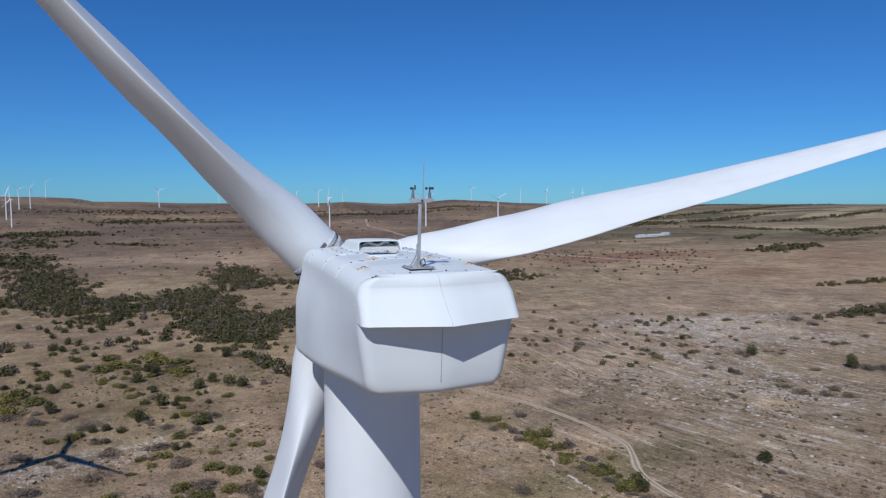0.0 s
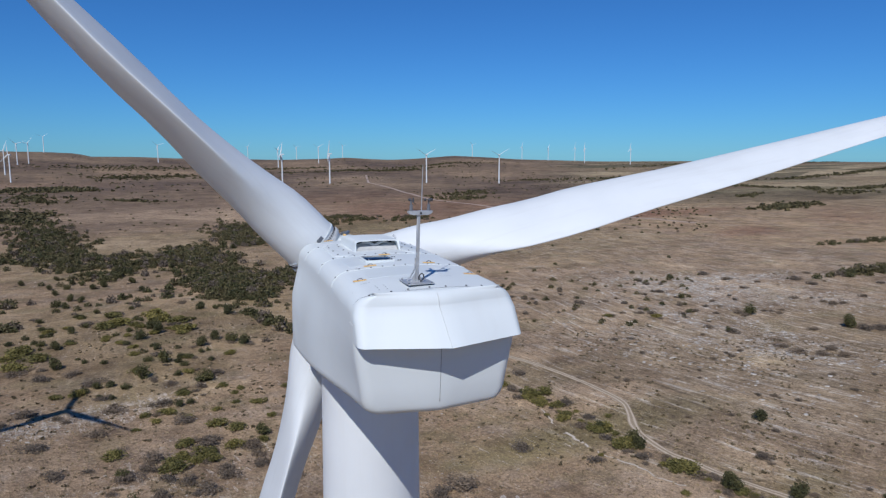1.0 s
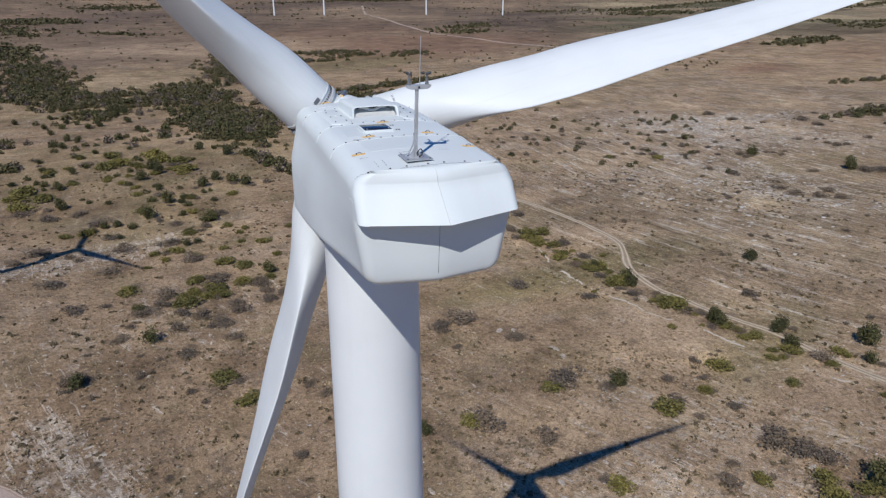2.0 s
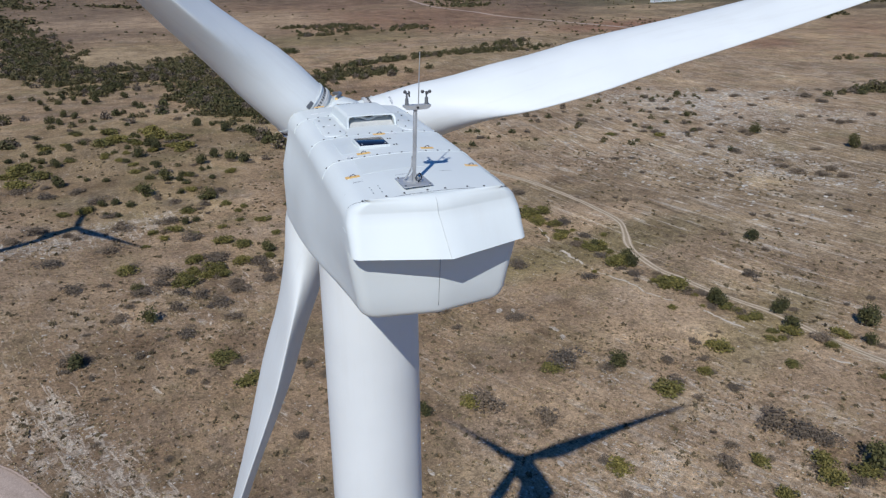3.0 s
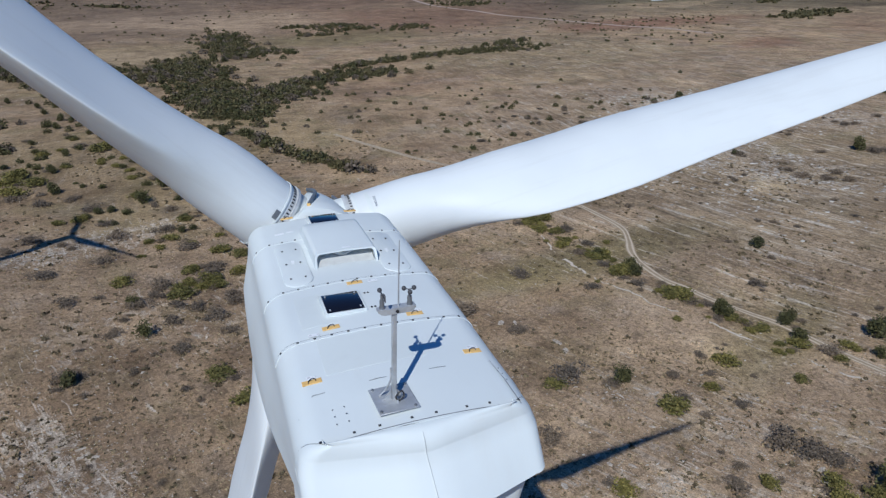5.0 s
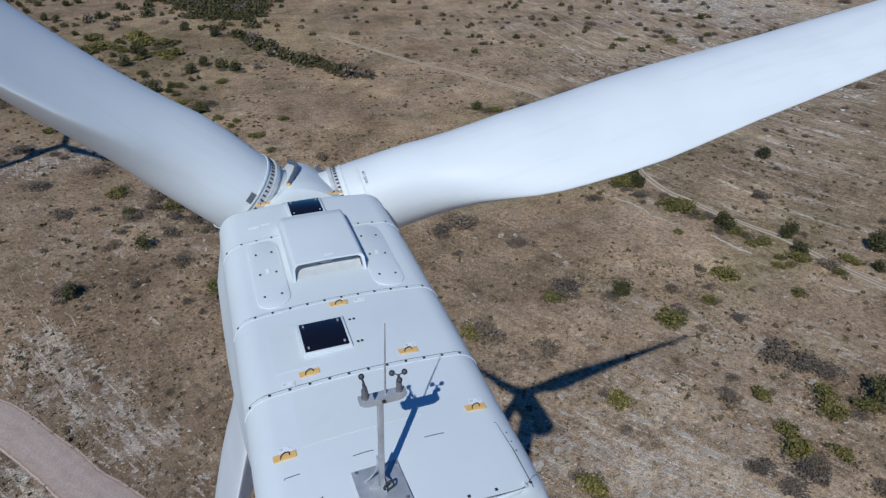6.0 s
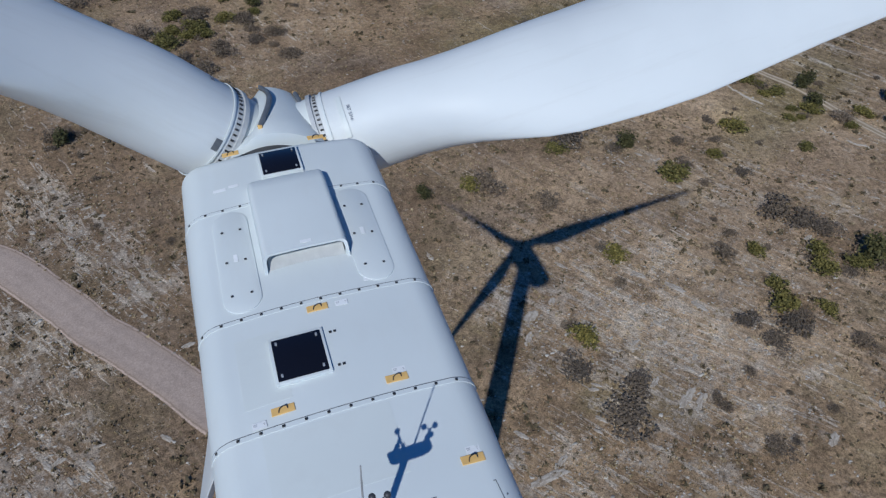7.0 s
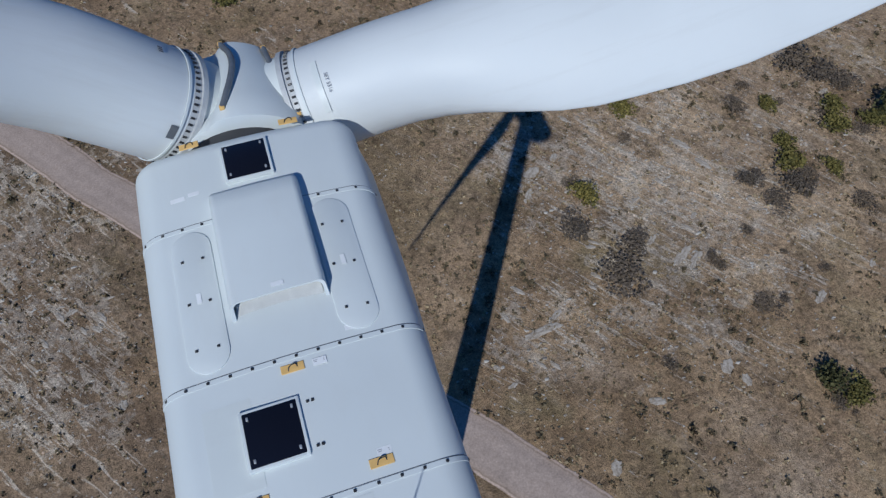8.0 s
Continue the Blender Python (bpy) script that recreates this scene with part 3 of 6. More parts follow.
# rear lid: slopes out from the roof to a sharp overhanging lip
rows = []
Z_LIP, Y_LIP, Y_LIP_SIDE = 78.86, -3.87, -3.42
ztop = z_top(Y_REAR)
FK = 0.70
zk, mk, sk = Z_LIP + FK * (ztop - Z_LIP), Y_LIP + 0.60, Y_LIP_SIDE + 0.42
for f in (0.0, 0.25, 0.5, 0.75, 1.0):
    z = Z_LIP + f * (zk - Z_LIP)
    rows.append(plan_outline(z, Y_LIP + (mk - Y_LIP) * f, Y_LIP_SIDE + (sk - Y_LIP_SIDE) * f, 0.20 + 0.04 * f, -2.66, half_w(z, Y_REAR) + 0.006))
for a in np.linspace(0.12, math.pi / 2, 16):
    z = zk + (ztop - 0.012 - zk) * math.sin(a)
    u = 1 - math.cos(a)
    rows.append(plan_outline(z, mk + (Y_REAR - 0.02 - mk) * u, sk + (Y_REAR - 0.01 - sk) * u, max(0.24 * (1 - u), 0.012), -2.66 + (Y_REAR + 2.66) * float(smooth(0.0, 0.8, u)), half_w(min(z, ztop - 0.075), Y_REAR) + 0.006))
rear_lid = tpart("rear_lid", loft("rear_lid", rows, cap0=True, cap1=True), M_SHELL, "overhanging white rear lid with a pointed lip")


def rib(y, name, lift, half, mat, low=0.0):
    """A thin band round the shell at y, above the belly."""
    s = section(y, grow=lift)
    keep = [k for k, p in enumerate(s) if p[2] > max(z_bot(y) + RB + 0.02, low)]
    pts = sorted([s[k] for k in keep], key=lambda p: math.atan2(p[2] - 78.4, p[0] - XC) % (2 * math.pi) if p[2] > 0 else 0)
    pts.sort(key=lambda p: -math.atan2(p[0] - XC, p[2] - 78.0))
    inner = [(XC + (p[0] - XC) * 0.985, y, 78.4 + (p[2] - 78.4) * 0.985) for p in pts]
    ahead = [rear_edge(p[0] - XC) if y < Y_REAR + 0.2 else 0.0 for p in pts]
    rows = [[(p[0], y + e + w, p[2]) for p, e in zip(ring, ahead)] for ring, w in ((pts, -half), (pts, half), (inner, half), (inner, -half))]
    return part(name, loft(name, rows, wrap_u=True), mat, nacelle)


bolt_bm = bmesh.new()
box_bm(bolt_bm, 0.036, 0.036, 0.016, Matrix.Translation((0, 0, 0.008)), 0.005, 1)
BOLT = mesh_bm("bolt", bolt_bm)
BOLT.materials.append(M_BOLT)


def bolt_at(x, y, parent=nacelle, lift=0.0, spin=0.0):
    e = 0.02
    slope = math.atan2(roof(x + e, y) - roof(x - e, y), 2 * e)
    return part("bolt", BOLT, None, parent, m=pose(x, y, roof(x, y) + lift, 0, -math.degrees(slope), spin))


for ys in SEAMS:
    rib(ys, "seam_flange", 0.007, 0.03, M_SHELL, 79.5)
    rib(ys + 0.04, "seam_gap", 0.003, 0.004, M_STEEL, 79.55)
for ys in SEAMS:
    for k in range(13):
        x = XC - 1.57 + 0.27 * k
        if ys == SEAMS[0] and abs(x - XC) < 0.75:
            continue
        bolt_at(x, ys, lift=0.006)
rib(Y_REAR + 0.03, "seam_gap", 0.003, 0.005, M_STEEL, 79.5)
for k in range(8):
    bolt_at(XC - 1.36 + 2.72 * k / 7 + 0.05 * (k % 2), Y_REAR + 0.10)


# centre joint of the rear lid and wall
def strip_between(name, line, half, mat, parent, lift=0.004):
    """A thin raised band along a line on the rear faces."""
    rows = [[(p[0] - half, p[1] - lift, p[2]) for p in line], [(p[0] + half, p[1] - lift, p[2]) for p in line],
            [(p[0] + half, p[1] + 0.02, p[2]) for p in line], [(p[0] - half, p[1] + 0.02, p[2]) for p in line]]
    return part(name, loft(name, rows, wrap_u=True, cap0=False), mat, parent)


strip_between("centre_joint", [(XC - 0.05 * f - 0.02, Y_LIP + (mk - Y_LIP) * f - 0.001, Z_LIP + f * (zk - Z_LIP)) for f in (0.02, 0.35, 0.7, 1.0)] + [(XC - 0.075, mk + (Y_REAR - 0.02 - mk) * (1 - math.cos(a)) - 0.002, zk + (ztop - 0.012 - zk) * math.sin(a) + 0.003) for a in (0.35, 0.7, 1.05)], 0.0035, M_FLANGE, rear_lid)
strip_between("centre_joint", [(XC - 0.02, Y_WALL - 0.10 * (z - zb), z) for z in (77.58, 78.0, 78.4, 78.84)], 0.003, M_STEEL, rear_wall)


# roof hatches: dark tinted panes in raised frames
def hatch(x0, x1, y0, y1, zc, name="roof_hatch"):
    cx, cy, sx, sy = (x0 + x1) / 2, (y0 + y1) / 2, x1 - x0, y1 - y0
    tilt = math.degrees(math.atan2(roof(cx, y1) - roof(cx, y0), y1 - y0))
    m = pose(cx, cy, zc, tilt, 0, 0)
    bm = bmesh.new()
    t, h = 0.055, 0.07
    for ox, oy, bx, by in ((-sx / 2 + t / 2 - 0.02, 0, t, sy + 0.04), (sx / 2 - t / 2 + 0.02, 0, t, sy + 0.04), (0, -sy / 2 + t / 2 - 0.02, sx - 2 * t + 0.06, t), (0, sy / 2 - t / 2 + 0.02, sx - 2 * t + 0.06, t)):
        box_bm(bm, bx, by, h, Matrix.Translation((ox, oy, -0.012)), 0.012, 2)
    frame_ob = part(name, bm, M_SHELL, nacelle, "dark tinted roof hatch in a raised white frame", m)
    p = bmesh.new()
    box_bm(p, sx - 0.03, sy - 0.03, 0.03, Matrix.Translation((0, 0, 0.018)), 0.014, 2)
    part("pane", p, M_GLASS, frame_ob, "near-black tinted pane", Matrix())
    for ox in (-1, 1):
        for oy in (-1, 1):
            k = bmesh.new()
            box_bm(k, 0.03, 0.05, 0.02, Matrix.Translation((ox * (sx / 2 - 0.075), oy * (sy / 2 - 0.09), 0.038)), 0.008, 2)
            part("latch", k, M_GALV, frame_ob, "", Matrix())
    return frame_ob


hatch(0.02, 0.69, 0.0, 0.68, roof(0.35, 0.35) + 0.022)
hatch(0.44, 1.09, 4.06, 4.72, roof(0.78, 4.4) + 0.03)

# air scoop on the roof: rounded box, open to the rear
SX0, SX1, SY0, SY1 = 0.15, 1.39, 2.0, 3.88
rows = []
for y, h in ((SY0, 0.27), (SY0 + 0.25, 0.275), (2.8, 0.265), (3.5, 0.25), (3.74, 0.225), (3.83, 0.16), (SY1, 0.0)):
    hw = (SX1 - SX0) / 2
    rc = min(0.09, h * 0.5 + 0.002)
    xm = (SX0 + SX1) / 2
    prof = [(-hw - 0.02, -0.06), (-hw, 0.0), (-hw + 0.012, h - rc)] + [(-hw + 0.012 + rc - rc * math.cos(a), h - rc + rc * math.sin(a)) for a in np.linspace(0.3, math.pi / 2, 5)]
    prof += [(0.0, h + 0.012)]
    prof += [(-px, pz) for px, pz in prof[:-1][::-1]]
    rows.append([(xm + px, y - (0.11 * (1 - min(max(pz, 0) / 0.27, 1)) if y < SY0 + 0.01 else 0), roof(XC, y) - 0.01 + pz) for px, pz in prof])
inner_rows = [[(xm + (p[0] - xm) * 0.93, p[1], p[2] - 0.035 if p[2] > roof(XC, p[1]) + 0.02 else p[2]) for p in r] for r in rows[:-2]]
scoop = part("air_scoop", loft("air_scoop", inner_rows[::-1] + rows), M_SHELL, nacelle, "raised white air outlet open to the rear")
bm = bmesh.new()
box_bm(bm, SX1 - SX0 - 0.13, 0.02, 0.42, pose(xm, SY0 + 0.08, roof(XC, 2.1) + 0.045, -63, 0, 0), 0.004, 1)
part("louvre", bm, M_GRILLE, scoop, "pale perforated deflector plate")
bm = bmesh.new()
box_bm(bm, SX1 - SX0 - 0.1, 0.03, 0.26, Matrix.Translation((xm, SY0 + 0.62, roof(XC, 2.5) + 0.1)))
part("back_plate", bm, M_DARK, scoop, "dark interior of the outlet")
bm = bmesh.new()
tube_bm(bm, curve_points([(0.35, 2.35, 80.0), (0.5, 2.2, 80.12), (0.75, 2.15, 80.06), (1.0, 2.2, 80.13), (1.2, 2.35, 80.02)], 6), 0.035)
part("hose", bm, M_GRILLE, scoop, "pale flexible hose inside the outlet")


# raised oval pads beside the scoop
def pad(cx, y0, y1, hw):
    out = []
    for lift, grow in ((-0.03, 0.010), (0.016, 0.004), (0.022, -0.010)):
        ring = []
        for sgn, yc in ((1, y1 - hw), (-1, y0 + hw)):
            for a in np.linspace(0, math.pi, 11):
                px, py = (hw + grow) * math.cos(a) * sgn, (hw + grow) * math.sin(a) * sgn
                ring.append((cx + px, yc + py, roof(cx + px, yc + py) + lift))
        out.append(ring)
    ob = part("cover_plate", loft("cover_plate", out, wrap_v=True, cap1=True), M_SHELL, nacelle, "raised oval white cover plate with black screws")
    for yb in (2.95, 2.30, 1.64):
        for sx in (-1, 1):
            bolt_at(cx + sx * 0.135, yb - 0.01 * sx, ob, 0.022)
    k = bmesh.new()
    box_bm(k, 0.06, 0.15, 0.003, pose(cx, y0 + 0.5 * (y1 - y0), roof(cx, 2) + 0.026))
    part("sticker", k, M_STICKER, ob)


pad(-0.21, 1.32, 3.40, 0.26)
pad(1.68, 1.32, 3.38, 0.26)


# lifting eyes on yellow plates
def lug(x, y, sx=None, sy=0.0):
    m = pose(x, y, roof(x, y), 0, -math.degrees(math.atan2(roof(x + .02, y) - roof(x - .02, y), 0.04)), 0)
    bm = bmesh.new()
    box_bm(bm, 0.285, 0.11, 0.012, Matrix.Translation((0, 0, 0.008)), 0.004, 1)
    ob = part("lifting_point", bm, M_YELLOW, nacelle, "yellow lifting point with a dark shackle", m)
    e = bmesh.new()
    tube_bm(e, curve_points([(-0.055, -0.03, 0.01), (-0.04, 0.012, 0.03), (0.01, 0.03, 0.045), (0.05, 0.028, 0.035), (0.06, 0.0, 0.01)], 5), 0.007, 6)
    part("shackle", e, M_BOLT, ob, "", Matrix())
    if sx is not None:
        s = bmesh.new()
        box_bm(s, 0.17, 0.09, 0.003, Matrix.Translation((sx, sy, 0.004)))
        lab = part("sticker", s, M_STICKER, ob, "", Matrix())
        for bx, by, bw in ((0.055, 0.012, 0.018), (0.058, -0.008, 0.012), (-0.05, 0.02, 0.05), (-0.05, 0.0, 0.04)):
            s = bmesh.new()
            box_bm(s, bw, 0.010, 0.002, Matrix.Translation((sx + bx, sy + by, 0.007)))
            part("print_bar", s, M_FAINT, lab, "", Matrix())


for row in ((-0.505, -1.61, 0.02, 0.115), (1.97, -1.61, 0.04, 0.115), (0.02, -0.335, -0.30, -0.11), (1.437, -0.335, 0.06, 0.11), (0.723, 1.06, 0.33, -0.01), (0.0, 4.97), (1.487, 5.0)):
    lug(*row)
for x, y in ((0.80, 0.60), (0.86, 0.60), (0.80, 0.06), (0.86, 0.06)):
    bolt_at(x, y)

# thin joint of the rear roof panel
line = [(-0.80, -2.25), (-0.55, -1.93), (0.4, -1.91), (1.3, -1.92), (2.13, -1.92), (2.16, -2.4), (2.17, -2.95)]
rows = []
for k in range(len(line)):
    a, c = Vector(line[max(k - 1, 0)]), Vector(line[min(k + 1, len(line) - 1)])
    t = (c - a).normalized()
    nx, ny = -t.y * 0.007, t.x * 0.007
    rows.append([(line[k][0] + s * nx, line[k][1] + s * ny, roof(line[k][0] + s * nx, line[k][1] + s * ny) + 0.004) for s in (-1, 1)])
part("panel_joint", loft("panel_joint", rows), M_STEEL, nacelle)
# rivets near the rear
for x0, y0 in ((-0.35, -2.35), (2.2, -2.1)):
    for i in range(2):
        for j in range(3):
            k = bmesh.new()
            cyl_bm(k, 0.012, 0.01, 0.006, Matrix.Translation((x0 + 0.16 * i, y0 - 0.15 * j, roof(x0 + 0.16 * i, y0 - 0.15 * j))), 8)
            part("rivet", k, M_STEEL, nacelle)

# ---- weather mast
bm = bmesh.new()
BX, BY, BZ = 0.475, -2.46, roof(0.475, -2.46)
box_bm(bm, 0.06, 0.06, 1.40, pose(BX + 0.02, BY - 0.02, BZ + 0.72, 0.6, 1.6, 0), 0.006, 1)
mast = tpart("weather_mast", bm, M_GALV, "grey galvanised mast with wind sensors")
bm = bmesh.new()
box_bm(bm, 0.56, 0.60, 0.018, pose(BX, BY, BZ + 0.016, 0, 0, 2), 0.004, 1)
base = part("base_plate", bm, M_GALV, mast, "square galvanised base plate")
for ox in (-1, 1):
    for oy in (-1, 1):
        k = bmesh.new()
        cyl_bm(k, 0.022, 0.02, 0.025, Matrix.Translation((BX + ox * 0.235, BY + oy * 0.255, BZ + 0.02)), 6)
        part("bolt", k, M_STEEL, base)
for sgn in (-1, 1):
    bm = bmesh.new()
    v = [bm.verts.new(c) for c in ((BX + 0.02, BY + sgn * 0.035, BZ + 0.02), (BX + 0.02, BY + sgn * 0.15, BZ + 0.02), (BX + 0.02, BY + sgn * 0.03, BZ + 0.20))]
    w = [bm.verts.new(c.co + Vector((0.012, 0, 0))) for c in v]
    bm.faces.new(v), bm.faces.new(w[::-1])
    for i in range(3):
        bm.faces.new((v[i], w[i], w[(i + 1) % 3], v[(i + 1) % 3]))
    part("gusset", bm, M_GALV, mast)
    bm = bmesh.new()
    v = [bm.verts.new(c) for c in ((BX + sgn * 0.035, BY - 0.01, BZ + 0.02), (BX + sgn * 0.15, BY - 0.01, BZ + 0.02), (BX + sgn * 0.03, BY - 0.01, BZ + 0.20))]
    w = [bm.verts.new(c.co + Vector((0, 0.012, 0))) for c in v]
    bm.faces.new(v), bm.faces.new(w[::-1])
    for i in range(3):
        bm.faces.new((v[i], w[i], w[(i + 1) % 3], v[(i + 1) % 3]))
    part("gusset", bm, M_GALV, mast)
TX, TY, TZ = BX + 0.065, BY - 0.03, BZ + 1.44
# tapered channel across the top
rows = []
for x, h, d in ((-0.25, 0.02, 0.05), (-0.21, 0.055, 0.055), (-0.16, 0.07, 0.055), (0.16, 0.07, 0.055), (0.21, 0.055, 0.055), (0.25, 0.02, 0.05)):
    rows.append([(TX + x, TY - d, TZ - h), (TX + x, TY + d, TZ - h), (TX + x, TY + d, TZ + 0.012), (TX + x, TY - d, TZ + 0.012)])
bar = part("crossbar", loft("crossbar", rows, wrap_v=True, cap0=True, cap1=True, angle=25), M_GALV, mast)
bm = bmesh.new()
cyl_bm(bm, 0.022, 0.022, 0.012, pose(TX, TY - 0.056, TZ - 0.03, 90, 0, 0), 12)
part("plug", bm, M_BOLT, bar)
bm = bmesh.new()
tube_bm(bm, [(TX + 0.03, TY, TZ), (TX + 0.045, TY, TZ + 0.45), (TX + 0.065, TY, TZ + 0.92)], [0.011, 0.009, 0.006], 8)
part("lightning_rod", bm, M_GALV, mast)
# wind vane
bm = bmesh.new()
cyl_bm(bm, 0.038, 0.038, 0.03, Matrix.Translation((TX - 0.185, TY, TZ + 0.01)))
cyl_bm(bm, 0.032, 0.030, 0.10, Matrix.Translation((TX - 0.185, TY, TZ + 0.03)))
cyl_bm(bm, 0.018, 0.018, 0.08, Matrix.Translation((TX - 0.185, TY, TZ + 0.13)))
vane = part("wind_vane", bm, M_STEEL, mast, "dark wind vane on a short post")
bm = bmesh.new()
tube_bm(bm, [(TX - 0.185, TY + 0.10, TZ + 0.225), (TX - 0.185, TY - 0.13, TZ + 0.225)], 0.012, 8)
box_bm(bm, 0.008, 0.09, 0.10, Matrix.Translation((TX - 0.185, TY - 0.15, TZ + 0.235)), 0.003, 1)
bmesh.ops.create_uvsphere(bm, u_segments=10, v_segments=8, radius=0.032, matrix=Matrix.Translation((TX - 0.185, TY + 0.1, TZ + 0.225)))
part("vane_blade", bm, M_SENSOR, vane, "dark vane blade")
# cup anemometer
bm = bmesh.new()
cyl_bm(bm, 0.038, 0.038, 0.03, Matrix.Translation((TX + 0.18, TY, TZ + 0.01)))
cyl_bm(bm, 0.032, 0.030, 0.10, Matrix.Translation((TX + 0.18, TY, TZ + 0.03)))
cyl_bm(bm, 0.016, 0.016, 0.09, Matrix.Translation((TX + 0.18, TY, TZ + 0.13)))
cup_post = part("anemometer", bm, M_STEEL, mast, "dark cup anemometer on a short post")
for k in range(3):
    a = radians(20 + 120 * k)
    bm = bmesh.new()
    tube_bm(bm, [(TX + 0.18, TY, TZ + 0.225), (TX + 0.18 + 0.055 * math.cos(a), TY + 0.055 * math.sin(a), TZ + 0.225)], 0.006, 6)
    r = bmesh.ops.create_uvsphere(bm, u_segments=12, v_segments=8, radius=0.032, matrix=Matrix.Translation((TX + 0.18 + 0.075 * math.cos(a), TY + 0.075 * math.sin(a), TZ + 0.225)) @ Matrix.Rotation(a, 4, "Z") @ Matrix.Rotation(math.pi / 2, 4, "X"))
    part("cup", bm, M_SENSOR, cup_post)
# cables at the foot
bm = bmesh.new()
tube_bm(bm, curve_points([(BX + 0.06, BY - 0.09, BZ + 0.02), (BX + 0.0, BY - 0.12, BZ + 0.12), (BX + 0.08, BY - 0.11, BZ + 0.2), (BX + 0.12, BY - 0.10, BZ + 0.1), (BX + 0.05, BY - 0.09, BZ + 0.03)], 6), 0.012, 6)
part("cable", bm, M_SEAL, mast)
bm = bmesh.new()
tube_bm(bm, curve_points([(BX - 0.17, BY + 0.12, BZ + 0.02), (BX - 0.10, BY + 0.08, BZ + 0.12), (BX - 0.03, BY + 0.03, BZ + 0.3), (BX - 0.02, BY + 0.02, BZ + 0.5)], 6), 0.014, 6)
part("cable", bm, M_GALV, mast)


def roof_patch(x0, x1, y0, y1):
    """A thin sheet of newer gelcoat laid on the curved roof."""
    out = []
    for lift in (-0.004, 0.0025):
        out.append([[(x, y, roof(x, y) + lift) for x in np.linspace(x0, x1, 10)] for y in np.linspace(y0, y1, 6)])
    rows = [[*lo, *hi[::-1]] for lo, hi in zip(*out)]
    part("roof_patch", loft("roof_patch", rows, wrap_v=True, cap0=True, cap1=True, angle=30), M_PATCH, nacelle, "faint greyish repair patch on the white roof")


roof_patch(-0.28, 1.25, -1.55, -0.62)
roof_patch(-0.42, 0.16, -0.20, 0.86)
for sx, sy, sw, sl, host, z in ((0.80, 2.10, 0.16, 0.06, scoop, roof(XC, 2.1) + 0.278), (-0.28, 4.02, 0.20, 0.07, nacelle, None), (-0.05, 4.05, 0.16, 0.06, nacelle, None), (1.62, 1.38, 0.34, 0.07, nacelle, None)):
    bm = bmesh.new()
    box_bm(bm, sw, sl, 0.003, pose(sx, sy, z if z else roof(sx, sy) + 0.004, 0, -math.degrees(math.atan2(roof(sx + 0.02, sy) - roof(sx - 0.02, sy), 0.04)) if not z else 0, 0))
    part("sticker", bm, M_STICKER, host)

# ---------------------------------------------------------------- rotor
R_ROOT = 1.36
ROOT_D = 1.82
CHORD = [(0.0, 1.82), (1.0, 1.82), (2.2, 2.267), (4.0, 2.77), (7.0, 3.205), (9.0, 2.936), (12.0, 2.533), (20.0, 1.561), (28.0, 0.91), (33.6, 0.551), (34.5, 0.3), (34.78, 0.06)]
THICK = [(0.0, 1.0), (1.0, 1.0), (2.2, 0.513), (4.0, 0.431), (6.0, 0.313), (8.0, 0.311), (12.0, 0.231), (18.0, 0.199), (34.8, 0.16)]
TWIST = [(0.0, 14.0), (4.0, 14.0), (8.0, 16.3), (14.0, 11.1), (24.0, 7.5), (34.8, 0.0)]
PITCH = 70.0          # feathered, the rotor idling
ROTOR_TILT, ROTOR_YAW = 7.17, -3.0


def eased(v, table):
    """Smooth curve through the pairs of a table, with no overshoot."""
    xs, ys = np.array([a for a, _ in table], float), np.array([b for _, b in table], float)
    d = np.diff(ys) / np.diff(xs)
    m = np.r_[d[0], [0.0 if p * q <= 0 else 2 * p * q / (p + q) for p, q in zip(d, d[1:])], d[-1]]
    k = int(np.clip(np.searchsorted(xs, v) - 1, 0, len(xs) - 2))
    h = xs[k + 1] - xs[k]
    t = (v - xs[k]) / h
    return float((2 * t ** 3 - 3 * t * t + 1) * ys[k] + (t ** 3 - 2 * t * t + t) * h * m[k] + (3 * t * t - 2 * t ** 3) * ys[k + 1] + (t ** 3 - t * t) * h * m[k + 1])


def blade_mesh(name, stations, around, pitch=PITCH):
    """A blade along +z from its root; x runs to the trailing edge, y upwind."""
    rows = []
    for s in stations:
        c = eased(s, CHORD)
        th = eased(s, THICK)
        tw = radians(eased(s, TWIST) + pitch)
        blend = float(smooth(0.8, 4.63, s))
        ring = []
        for k in range(around):
            a = 2 * math.pi * k / around
            u = 0.5 * (1 - math.cos(a))                       # 0 nose, 1 tail
            t = 5 * (0.2969 * math.sqrt(u) - 0.126 * u - 0.3516 * u * u + 0.2843 * u ** 3 - 0.1036 * u ** 4) * th
            camber = 0.05 * 4 * u * (1 - u)
            side = 1 if a < math.pi else -1
            t = 0.97 * t + 0.05 * u * math.sqrt(1 - u * u)           # blunt, rounded tail
            ax, ay = (u - 0.338) * c, (side * t * (0.9 if side > 0 else 1.1) - camber) * c
            cx, cy = -0.5 * ROOT_D * math.cos(a), 0.5 * ROOT_D * math.sin(a)
            x, y = cx + (ax - cx) * blend, cy + (ay - cy) * blend
            ring.append((x * math.cos(tw) + y * math.sin(tw), -x * math.sin(tw) + y * math.cos(tw) - 0.0011 * s * s + 0.0325 * s, s))
        rows.append(ring)
    return loft(name, rows, wrap_v=True, cap0=True, cap1=True, angle=75)


